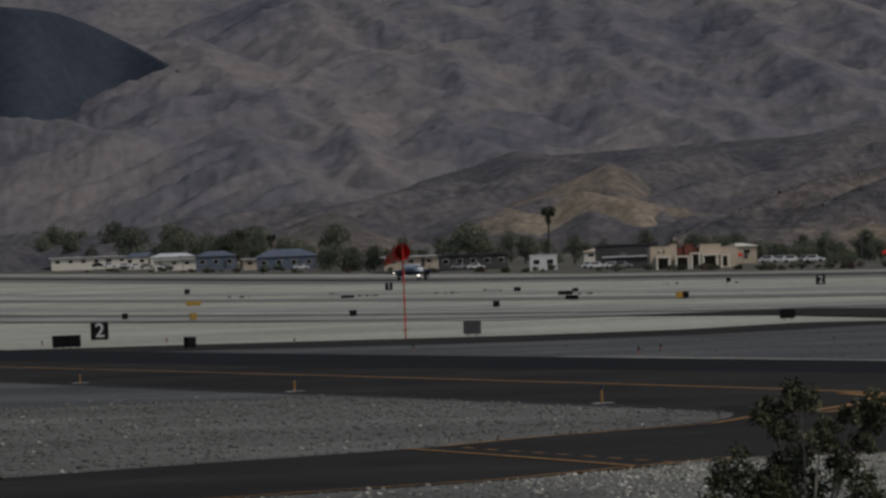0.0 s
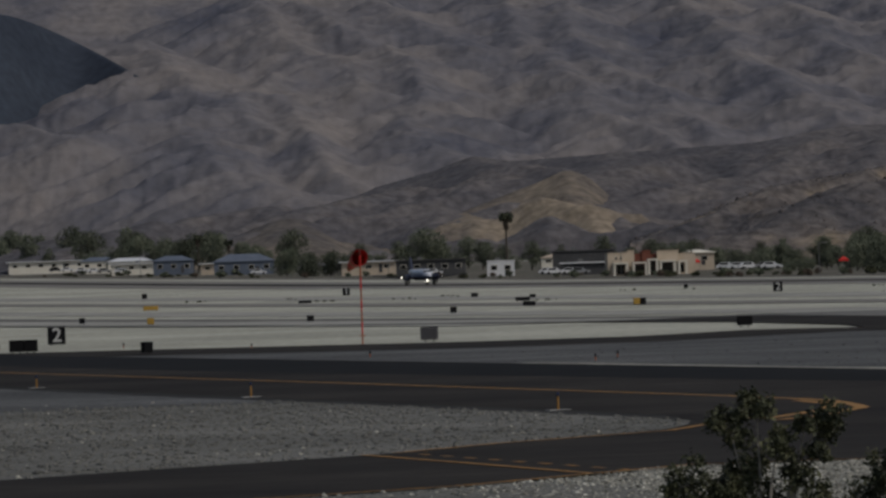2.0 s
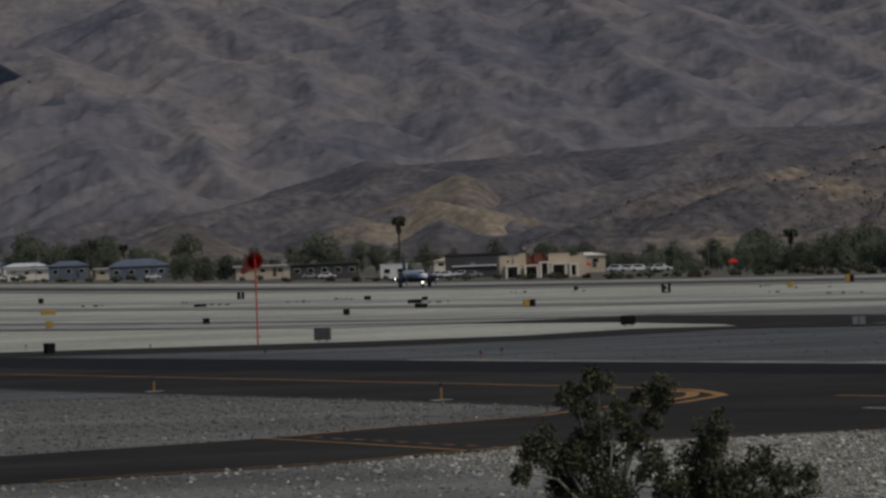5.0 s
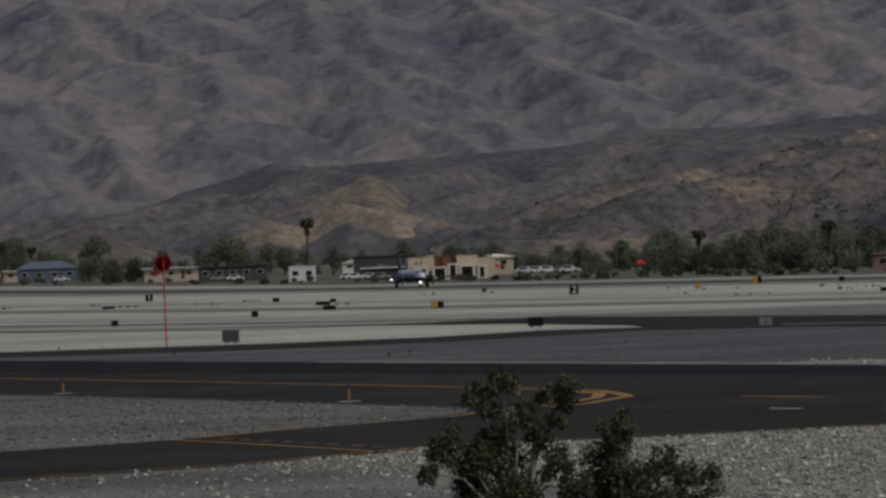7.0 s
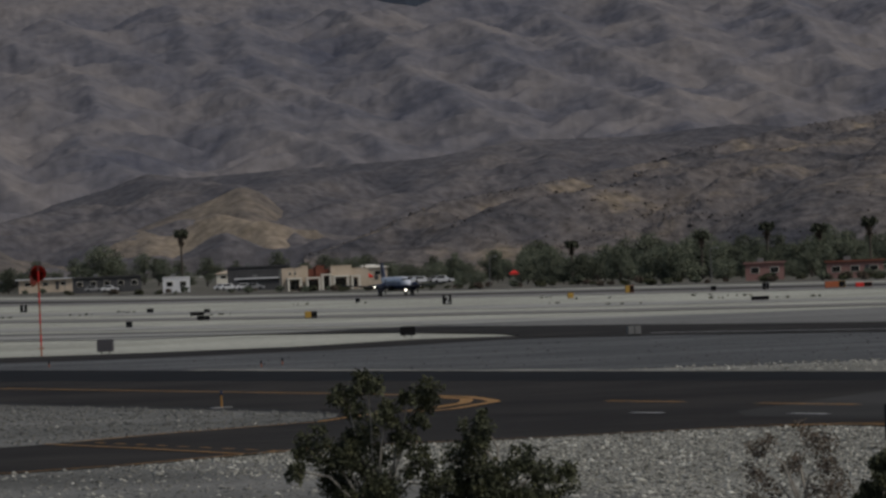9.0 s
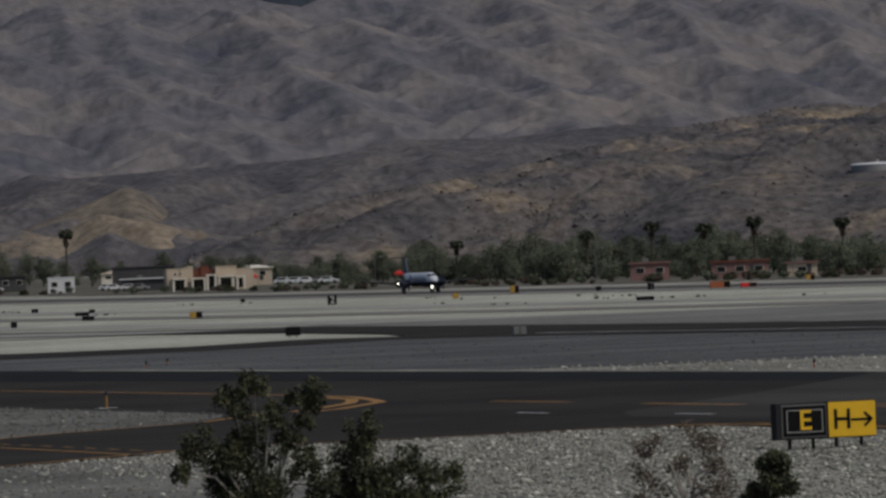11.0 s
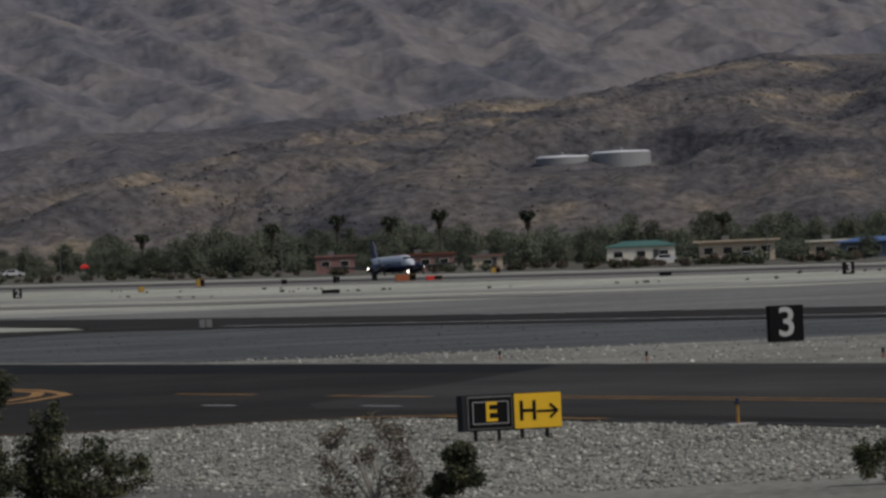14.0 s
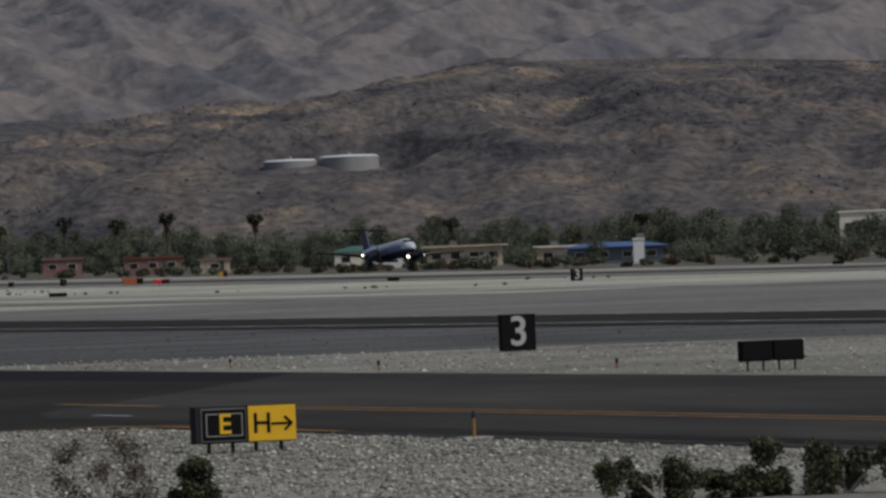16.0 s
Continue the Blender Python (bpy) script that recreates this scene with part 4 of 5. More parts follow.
# ---- aeroplane: nose along -y ----
def airplane():
    t = thing("airplane", "white and dark blue twin-propeller airliner taking off", "airplane")
    zc = 2.15
    body = part("fuselage", rings([(0, -8.9, zc - 0.25, 0.05, 0.05), (0, -8.6, zc - 0.22, 0.42, 0.38), (0, -8.0, zc - 0.12, 0.75, 0.7), (0, -7.2, zc, 1.0, 0.98), (0, -6.4, zc + 0.05, 1.12, 1.12), (0, -5.4, zc + 0.06, 1.14, 1.14),
                                  (0, 4.0, zc + 0.06, 1.14, 1.14), (0, 6.5, zc + 0.35, 0.9, 0.85), (0, 9.0, zc + 0.8, 0.45, 0.4), (0, 10.6, zc + 1.05, 0.1, 0.1)], 28), [M_AIRBLUE, M_GREYBELLY, M_AIRTOP], t, smooth=True)
    for p in body.data.polygons:
        c = p.center
        p.material_index = 1 if c.z < zc - 0.42 else (2 if c.z > zc + 0.2 or (c.y < -6.9 and c.z > zc - 0.3) else 0)
    for sx in (-1, 1):
        bm = a_box(-0.42, 0.42, -0.03, 0.03, -0.21, 0.21, 0.02)
        part("cockpit_window", bm, M_GLASS, body, "", pose(sx * 0.42, -7.66, zc + 0.74, -56, 0, sx * 16))
        for i in range(9):
            part("cabin_window", a_box(-0.015, 0.015, -0.12, 0.12, -0.16, 0.16), M_GLASS, body, "", pose(sx * 1.115, -4.6 + i * 0.95, zc + 0.3))
        wing = bmesh.new()
        prof = [(0.0, 0.0), (0.06, 0.5), (0.3, 0.85), (0.6, 0.55), (1.0, 0.0), (0.6, -0.3), (0.3, -0.45), (0.06, -0.35)]
        loops = []
        for xs, lead, chord, th, z in ((0.7, -1.5, 2.9, 0.36, zc - 0.75), (3.4, -1.4, 2.5, 0.32, zc - 0.6), (9.89, -0.75, 1.2, 0.14, zc - 0.05)):
            loops.append([wing.verts.new((sx * xs, lead + a * chord, z + b * th)) for a, b in prof])
        for p, q in zip(loops, loops[1:]):
            for k in range(len(prof)):
                wing.faces.new((p[k], p[(k + 1) % 8], q[(k + 1) % 8], q[k]))
        wing.faces.new(loops[0])
        wing.faces.new(loops[-1])
        bmesh.ops.recalc_face_normals(wing, faces=wing.faces)
        part("wing", wing, M_DGREY, t)
        nac = part("engine", rings([(sx * 2.88, -3.7, zc - 0.45, 0.3, 0.32), (sx * 2.88, -3.3, zc - 0.45, 0.48, 0.55), (sx * 2.88, -2.0, zc - 0.5, 0.55, 0.66), (sx * 2.88, 0.4, zc - 0.55, 0.55, 0.62), (sx * 2.88, 2.6, zc - 0.4, 0.2, 0.2)], 18), M_GREYBELLY, t, "dark blue engine nacelle", smooth=True)
        part("light", a_rod((sx * 4.2, -1.3, zc - 0.5), (sx * 4.2, -1.48, zc - 0.5), 0.10 if sx < 0 else 0.07, 0.09 if sx < 0 else 0.06, 14), M_LAMP if sx < 0 else M_LAMPDIM, t, "lit wing light")
        part("main_gear_leg", a_rod((sx * 2.88, -0.1, zc - 0.8), (sx * 2.88, 0.05, 0.42), 0.1, 0.08, 10), M_MGREY, t)
        part("gear_door", a_box(sx * 2.88 - 0.32, sx * 2.88 - 0.29, -0.7, 0.6, 0.75, 1.35), M_GREYBELLY, t)
        part("gear_door", a_box(sx * 2.88 + 0.29, sx * 2.88 + 0.32, -0.7, 0.6, 0.75, 1.35), M_GREYBELLY, t)
        for dx in (-0.2, 0.2):
            w = part("wheel", rings([(0, -0.1, 0, 0.34, 0.34), (0, -0.07, 0, 0.42, 0.42), (0, 0.07, 0, 0.42, 0.42), (0, 0.1, 0, 0.34, 0.34)], 18), M_TYRE, t, "black rubber wheel", pose(sx * 2.88 + dx, 0.05, 0.42, 0, 0, 90))
            part("rim", rings([(0, -0.105, 0, 0.2, 0.2), (0, 0.105, 0, 0.2, 0.2)], 12), M_MGREY, w)
        prop = part("propeller", rings([(0, -0.5, 0, 0.03, 0.03), (0, -0.35, 0, 0.14, 0.14), (0, 0, 0, 0.24, 0.24)], 14), M_DGREY, t, "dark spinner with four blades", pose(sx * 2.88, -3.7, zc - 0.45))
        for k in range(4):
            part("blade", a_box(-0.11, 0.11, -0.02, 0.02, 0.2, 1.28, 0.01), M_DGREY, prop, "", pose(0, -0.15, 0, 0, 90 * k, 0) @ pose(0, 0, 0, 0, 0, 35))
        PROPS.append((prop, sx))
    for dx in (-0.18, 0.18):
        part("wheel", rings([(0, -0.08, 0, 0.22, 0.22), (0, -0.05, 0, 0.29, 0.29), (0, 0.05, 0, 0.29, 0.29), (0, 0.08, 0, 0.22, 0.22)], 16), M_TYRE, t, "black rubber wheel", pose(dx, -6.9, 0.29, 0, 0, 90))
    part("nose_gear_leg", a_rod((0, -6.9, 0.29), (0, -6.7, 1.3), 0.07, 0.08, 10), M_MGREY, t)
    part("light", a_rod((0, -7.02, 0.95), (0, -7.08, 0.95), 0.15, 0.13, 16), M_LAMP, t, "lit landing light on the nose gear")
    fin = bmesh.new()
    pts = [(6.0, zc + 0.9), (7.7, zc + 1.3), (9.2, zc + 3.7), (10.6, zc + 3.7), (10.1, zc + 1.0)]
    a = [fin.verts.new((-0.12, y, z)) for y, z in pts]
    b = [fin.verts.new((0.12, y, z)) for y, z in pts]
    fin.faces.new(a)
    fin.faces.new(b[::-1])
    for k in range(5):
        fin.faces.new((a[k], b[k], b[(k + 1) % 5], a[(k + 1) % 5]))
    bmesh.ops.recalc_face_normals(fin, faces=fin.faces)
    part("tail_fin", fin, M_GREYBELLY, t, "dark blue swept tail fin")
    tail = bmesh.new()
    pts = [(0, 9.1), (2.7, 9.8), (2.7, 10.6), (0, 10.8), (-2.7, 10.6), (-2.7, 9.8)]
    a = [tail.verts.new((x, y, zc + 3.68)) for x, y in pts]
    b = [tail.verts.new((x, y, zc + 3.80)) for x, y in pts]
    tail.faces.new(a)
    tail.faces.new(b[::-1])
    for k in range(6):
        tail.faces.new((a[k], b[k], b[(k + 1) % 6], a[(k + 1) % 6]))
    bmesh.ops.recalc_face_normals(tail, faces=tail.faces)
    part("tailplane", tail, M_DGREY, t)
    return t


PROPS = []
PLANE = airplane()


# ---- town beyond the airfield ----
def facing(s, n, turn=0.0, dz=0.0):
    x, y, z = spot(s, n, dz)
    return pose(x, y, z, 0, 0, math.degrees(math.atan2(y, x)) - 90 + turn)


def window_part(parent, x, z, w, h, y, frame_mat=None):
    fr = part("window", a_box(x - w / 2 - 0.08, x + w / 2 + 0.08, y - 0.07, y + 0.02, z - h / 2 - 0.08, z + h / 2 + 0.08), frame_mat or M_CREAM, parent)
    part("pane", a_box(x - w / 2, x + w / 2, y - 0.1, y - 0.06, z - h / 2, z + h / 2), M_GLASS, fr)
    return fr


def house(s, n, w, depth, h, wall, roof, label, windows=3, gable=0.0, overhang=0.4, turn=0.0, door=True, dz=0.0, name="house"):
    t = thing(name, label, "building", m=facing(s, n, turn, dz))
    part("wall", a_box(-w / 2, w / 2, 0, depth, -1.5, h), wall, t)
    o = overhang
    if gable:
        bm = bmesh.new()
        q = [(-w / 2 - o, -o, h), (w / 2 + o, -o, h), (w / 2 + o, depth + o, h), (-w / 2 - o, depth + o, h)]
        low = [bm.verts.new(p) for p in q]
        low2 = [bm.verts.new((p[0], p[1], p[2] + 0.15)) for p in q]
        r0, r1 = bm.verts.new((-w / 2 + depth * 0.35, depth / 2, h + gable)), bm.verts.new((w / 2 - depth * 0.35, depth / 2, h + gable))
        bm.faces.new(low[::-1])
        for k in range(4):
            bm.faces.new((low[k], low[(k + 1) % 4], low2[(k + 1) % 4], low2[k]))
        bm.faces.new((low2[0], low2[1], r1, r0))
        bm.faces.new((low2[1], low2[2], r1))
        bm.faces.new((low2[2], low2[3], r0, r1))
        bm.faces.new((low2[3], low2[0], r0))
        part("roof", bm, roof, t)
    else:
        bm = a_box(-w / 2 - o, w / 2 + o, -o, depth + o, h, h + 0.3, 0.03)
        rf = part("roof", bm, roof, t)
        part("roof_unit", a_box(-w * 0.2, -w * 0.2 + 1.2, depth * 0.4, depth * 0.4 + 1.2, h + 0.3, h + 1.0, 0.03), M_MGREY, rf)
    for i in range(windows):
        window_part(t, -w / 2 + w * (i + 0.5) / windows, h * 0.55, min(1.4, w / windows * 0.5), min(1.2, h * 0.35), 0)
    if door:
        part("door", a_box(w * 0.22 - 0.45, w * 0.22 + 0.45, -0.06, 0.02, -0.2, 2.0), M_DWALL, t)
    return t


def courtyard_building():
    """Tan and red-brown building with cream porticos."""
    t = thing("terminal_building", "tan stucco building with red-brown walls and cream porticos", "building", m=facing(-1640, 390, 4, 0.8))
    for x0, x1, y0, z1, mat in ((-10.9, -5.4, 0.5, 4.8, M_STUCCO), (-5.4, -3.6, 1.0, 5.3, M_STUCCO), (-3.6, -1.4, 2.0, 4.4, M_REDWALL), (-1.4, 0.9, 1.5, 5.2, M_REDWALL), (0.9, 2.6, 2.2, 4.2, M_REDWALL), (2.6, 8.4, 0.5, 5.0, M_STUCCO), (8.4, 13.2, 2.0, 4.2, M_STUCCO)):
        w = part("wall", a_box(x0, x1, y0, 12, -1.5, z1), mat, t)
        part("parapet", a_box(x0 - 0.1, x1 + 0.1, y0 - 0.1, y0 + 0.25, z1, z1 + 0.25, 0.03), mat, w)
    for x in (-8.6, -7.2):
        window_part(t, x, 3.6, 0.5, 0.7, 0.5)
    for x0, x1, z1 in ((-9.6, -5.6, 2.5), (-4.4, -0.4, 2.5), (-0.2, 2.6, 3.2), (3.0, 7.4, 2.7), (8.0, 10.6, 2.6)):
        p = part("portico", a_box(x0, x1, -3.2, 0.4, z1 - 0.4, z1, 0.03), M_CREAM, t, "cream portico")
        for x in (x0 + 0.3, x1 - 0.3):
            part("column", a_box(x - 0.28, x + 0.28, -3.1, -2.5, -1.5, z1 - 0.4, 0.03), M_CREAM, p)
        part("doorway", a_box(x0 + 0.6, x1 - 0.6, 0.3, 0.45, -0.5, z1 - 0.6), M_GLASS, p)
    t.scale = (0.8, 0.8, 0.86)
    return t


courtyard_building()
house(-1772, 386, 6.4, 12, 3.0, M_WHITE, M_WHITE, "white flat-roofed hangar office with dark openings", 2, dz=0.4, overhang=0.1)
house(-1768, 405, 14.5, 18, 5.0, M_DWALL, M_DWALL, "long dark grey hangar with a low roof", 0, overhang=0.3, door=False, dz=0.2, name="hangar")
house(-1715, 394, 12, 9, 2.0, M_DWALL, M_WHITE, "low aircraft shade with a white flat roof", 0, overhang=0.6, door=False, dz=0.7, name="shelter")
house(-2330, 398, 24, 8, 2.3, M_CREAM, M_WHITE, "long low house with a white flat roof", 6, overhang=0.8, dz=1.0)
house(-2205, 399, 15, 8, 2.4, M_STUCCO, M_WHITE, "low house with a pale flat roof", 4, overhang=0.8, dz=0.7)
house(-2560, 402, 26, 9, 2.6, M_CREAM, M_WHITE, "long low house with a white flat roof", 6, overhang=0.8, dz=1.5)
house(-1862, 388, 17, 14, 3.2, M_DWALL, M_DWALL, "dark open-fronted aircraft shed", 5, overhang=0.5, dz=0.6, name="hangar")
house(-1960, 392, 14, 10, 2.5, M_STUCCO, M_WHITE, "low building with a bright white flat roof", 3, overhang=0.8, dz=0.9)
house(-2255, 392, 12, 10, 3.4, M_BLUEH, M_BLUEH, "blue-grey house with a hipped roof and white columns", 3, 1.6, dz=0.8)
house(-2150, 394, 17, 12, 3.4, M_BLUEH, M_BLUEH, "long blue-grey house with a hipped roof", 4, 2.2, dz=0.4)
house(-2380, 400, 14, 9, 2.8, M_CREAM, M_WHITE, "cream house with a pale roof among trees", 4, 1.2, dz=1.2)
house(-2470, 405, 12, 9, 2.8, M_CREAM, M_BLUEH, "cream house with a dark hipped roof", 3, 1.4, dz=1.2)
house(-1290, 387, 6.8, 9, 2.6, M_PINK, M_PINK, "low pink stucco house by the airfield", 2, dz=0.4)
house(-1240, 388, 9.6, 9, 2.6, M_PINK, M_REDWALL, "long pink stucco house with a red-brown roof edge", 3, dz=0.2)
house(-1218, 392, 5.0, 8, 2.2, M_STUCCO, M_PINK, "small tan stucco outbuilding", 1)
house(-1168, 402, 11, 8, 2.5, M_CREAM, M_GREENR, "low house with a faded green hipped roof", 3, 1.0, dz=0.3)
house(-1122, 402, 11.8, 10, 2.9, M_STUCCO, M_STUCCO, "tan flat-roofed house with wide eaves", 4, overhang=0.9, dz=0.2)
house(-1085, 404, 7.0, 9, 2.6, M_STUCCO, M_CREAM, "pale tan flat-roofed house", 2, overhang=0.6)
house(-1056, 402, 14.0, 9, 2.3, M_BLUEH, M_BLUER, "blue-walled house with a bright blue hipped roof", 4, 0.8, overhang=0.8, dz=0.1)
house(-1036, 398, 1.6, 4, 3.4, M_WHITE, M_WHITE, "narrow white tower beside the blue house", 0, overhang=0.1, door=False)
house(-1030, 432, 9.0, 9, 4.6, M_CREAM, M_CREAM, "cream flat-roofed building with open bays", 3, overhang=0.3, dz=1.6)
house(-985, 425, 9.0, 9, 3.6, M_DWALL, M_CREAM, "dark house with a pale roof edge behind shrubs", 2, overhang=0.3, dz=1.0)
house(-1900, 430, 11, 9, 1.8, M_CREAM, M_STUCCO, "tan roofed house behind the hangars", 3, 1.0, dz=1.4)
house(-1740, 425, 9, 9, 2.6, M_STUCCO, M_CREAM, "pale house behind the dark hangar", 2, 0.8, dz=1.4)


def car(s, n, paint, label, turn=90.0, long=4.4, tall=1.5, dz=0.0, name="car"):
    t = thing(name, label, "car", "parked cars", facing(s, n, turn, dz))
    w = 0.88
    bm = bmesh.new()
    prof = [(-long / 2, 0.35), (-long / 2, 0.75), (-long * 0.28, 0.9), (-long * 0.12, tall), (long * 0.28, tall), (long * 0.42, 0.95), (long / 2, 0.85), (long / 2, 0.35)]
    a, b = [bm.verts.new((-w, y, z)) for y, z in prof], [bm.verts.new((w, y, z)) for y, z in prof]
    bm.faces.new(a)
    bm.faces.new(b[::-1])
    for k in range(len(prof)):
        bm.faces.new((a[k], b[k], b[(k + 1) % 8], a[(k + 1) % 8]))
    bmesh.ops.recalc_face_normals(bm, faces=bm.faces)
    body = part("body", bm, paint, t)
    for sx in (-1, 1):
        part("side_window", a_box(sx * w - 0.02, sx * w + 0.02, -long * 0.1, long * 0.3, 0.98, tall - 0.12), M_GLASS, body)
        for y in (-long * 0.3, long * 0.3):
            part("wheel", rings([(0, -0.1, 0, 0.33, 0.33), (0, 0.1, 0, 0.33, 0.33)], 12), M_TYRE, t, "", pose(sx * (w - 0.08), y, 0.33, 0, 0, 90))
    part("windscreen", a_box(-w + 0.1, w - 0.1, -0.02, 0.02, -0.25, 0.25), M_GLASS, body, "", pose(0, -long * 0.205, (0.9 + tall) / 2, -45, 0, 0))
    return t


P_WHITE, P_SILVER, P_DARK, P_REDC = M_WHITE, M_TANK, M_DGREY, M_RED
for s, n, paint, label, turn, dz in (
        (-1712, 384, P_WHITE, "white parked car in front of the dark hangar", 80, 0.5), (-1702, 383, P_WHITE, "white parked car in front of the dark hangar", 95, 0.5), (-1690, 384, P_WHITE, "white parked van by the dark hangar", 90, 0.5), (-1680, 384, P_SILVER, "silver parked car by the dark hangar", 85, 0.5),
        (-1585, 394, P_WHITE, "white parked car behind the shrubs", 80, 1.0), (-1575, 394, P_WHITE, "white parked car behind the shrubs", 90, 1.0), (-1566, 394, P_WHITE, "white parked car behind the shrubs", 100, 1.0), (-1556, 395, P_SILVER, "silver parked car behind the shrubs", 90, 1.0), (-1547, 394, P_WHITE, "white parked car behind the shrubs", 85, 1.0),
        (-2310, 386, P_WHITE, "white parked car before the houses", 90, 0.8), (-2325, 388, P_WHITE, "white parked car before the houses", 80, 0.8), (-2345, 386, P_SILVER, "silver parked car before the houses", 90, 0.9), (-2365, 386, P_WHITE, "white parked car before the houses", 100, 0.9),
        (-2400, 388, P_WHITE, "white parked car before the houses", 90, 1.0), (-2430, 388, P_WHITE, "white parked van before the houses", 90, 1.2), (-2460, 389, P_DARK, "dark parked car before the houses", 90, 1.2), (-2095, 388, P_WHITE, "white parked car near the big tree", 90, 0.4),
        (-1830, 382, P_WHITE, "white parked car under the shed roof", 90, 0.5), (-1850, 382, P_SILVER, "silver parked car under the shed roof", 90, 0.5), (-1135, 395, P_WHITE, "white parked car by the tan house", 90, 0.1), (-1100, 396, P_WHITE, "white parked car by the tan house", 75, 0.1)):
    car(s, n, paint, label, turn, dz=dz)



def canopy(s, n):
    t = thing("market_canopy", "small red fabric canopy on four posts", "canopy", m=facing(s, n, 0, 0.3))
    bm = bmesh.new()
    low = [bm.verts.new((x, y, 2.0)) for x, y in ((-0.95, -0.95), (0.95, -0.95), (0.95, 0.95), (-0.95, 0.95))]
    mid = [bm.verts.new((v.co.x, v.co.y, 2.35)) for v in low]
    top = bm.verts.new((0, 0, 3.0))
    for k in range(4):
        bm.faces.new((low[k], low[(k + 1) % 4], mid[(k + 1) % 4], mid[k]))
        bm.faces.new((mid[k], mid[(k + 1) % 4], top))
    part("cover", bm, M_RED, t)
    for x in (-0.9, 0.9):
        for y in (-0.9, 0.9):
            part("post", a_rod((x, y, -1.0), (x, y, 2.1), 0.04, 0.04, 6), M_MGREY, t)


canopy(-1489, 394)
canopy(-1645, 402)
# red and yellow boards by the main runway
side_sign(-992.4, 307.6, 2.9, 1.0, M_ORANGE, "orange and yellow runway board standing in the sand", panels=3, cap=M_DULLY, base=0.12)
side_sign(-985.5, 309.5, 2.3, 0.72, M_RED, "red runway board standing in the sand", panels=2, cap=M_ORANGE, base=0.12)


def street_lamp(s, n, h):
    t = thing("street_lamp", "thin grey street lamp post at the town edge", "street lamp", "street lamps", facing(s, n))
    part("pole", a_rod((0, 0, -1), (0, 0, h), 0.09, 0.06, 8), M_MGREY, t)
    part("arm", a_rod((0, 0, h), (1.2, 0, h + 0.15), 0.05, 0.04, 6), M_MGREY, t)
    part("head", a_box(1.0, 1.6, -0.12, 0.12, h + 0.08, h + 0.24, 0.03), M_TANK, t)


for s, n, h in ((-1195, 383, 6.5), (-1310, 383, 6.0), (-1470, 384, 6.0), (-1640, 384, 6), (-1905, 386, 6.5), (-2200, 388, 7), (-2290, 388, 7), (-1075, 390, 5.5)):
    street_lamp(s, n, h)


# ---- plants ----
def leaf_cloud(rng, centres, radii, count, size, flat=0.8, shell=0.55):
    """Small leaf faces strewn through round clumps."""
    centres, radii = np.asarray(centres, float), np.asarray(radii, float)
    pick = rng.choice(len(centres), count, p=radii ** 2 / (radii ** 2).sum())
    v = rng.normal(size=(count, 3))
    v /= np.linalg.norm(v, axis=1)[:, None]
    r = radii[pick] * (shell + (1 - shell) * rng.rand(count)) * rng.uniform(0.75, 1.12, count)
    c = centres[pick] + v * r[:, None] * np.array([1, 1, flat])
    a, b = rng.normal(size=(count, 3)), rng.normal(size=(count, 3))
    a /= np.linalg.norm(a, axis=1)[:, None]
    b -= (a * b).sum(1)[:, None] * a
    b /= np.linalg.norm(b, axis=1)[:, None]
    sz = (size * rng.uniform(0.55, 1.35, count))[:, None]
    q = np.stack([c - a * sz, c - b * sz * 0.55, c + a * sz, c + b * sz * 0.55], 1).reshape(-1, 3)
    return q, np.arange(count * 4).reshape(-1, 4)


def tree_kind(seed, height, width, trunk_part=0.3, clumps=22, leaves=3200, leaf=0.23, tall=False, mat=None):
    rng = np.random.RandomState(seed)
    t = thing("tree", "dark green broadleaf tree behind the airfield", "tree", "town trees")
    hb = height * trunk_part
    bm = bmesh.new()
    rod(bm, (0, 0, -1.5), (0.1, 0, hb + height * 0.15), 0.035 * height, 0.02 * height, 8)
    cs, rs = [], []
    for i in range(clumps):
        a, k = rng.rand() * 6.283, rng.rand()
        zz = hb + (height - hb) * (0.08 + 0.84 * k)
        spread = width / 2 * (math.sin(math.pi * (0.12 + 0.8 * k)) ** (0.5 if not tall else 0.8))
        rr = spread * math.sqrt(rng.rand()) * 0.85
        c = (rr * math.cos(a), rr * math.sin(a), zz)
        cs.append(c)
        rs.append((0.16 + 0.13 * rng.rand()) * (width if not tall else width * 1.2))
        if i % 3 == 0:
            rod(bm, (0, 0, hb * 0.8), c, 0.012 * height, 0.004 * height, 5)
    part("trunk", bm, M_BARK, t)
    verts, faces = leaf_cloud(rng, cs, rs, leaves, leaf)
    me = array_mesh("crown", verts, faces, mat or M_TREE)
    crown = new("crown", me)
    crown.parent = t
    return t


def palm_kind(seed, height):
    rng = np.random.RandomState(seed)
    t = thing("palm_tree", "tall fan palm with a dry skirt under its crown", "palm tree", "town palms")
    part("trunk", a_rod((0, 0, -1.5), (0, 0, height), 0.26, 0.19, 8), M_BARK, t)
    cs = [(0, 0, height + 0.3)] + [(0.9 * math.cos(a), 0.9 * math.sin(a), height + 0.35 + 0.3 * math.sin(3 * a)) for a in np.linspace(0, 5.8, 8)]
    verts, faces = leaf_cloud(rng, cs, [1.0] + [0.7] * 8, 420, 0.4, 0.9, 0.2)
    crown = new("crown", array_mesh("crown", verts, faces, M_PALM))
    crown.parent = t
    verts, faces = leaf_cloud(rng, [(0, 0, height - 0.8), (0, 0, height - 1.6)], [0.7, 0.55], 160, 0.32, 1.2, 0.2)
    skirt = new("skirt", array_mesh("skirt", verts, faces, M_DRYLEAF))
    skirt.parent = t
    return t


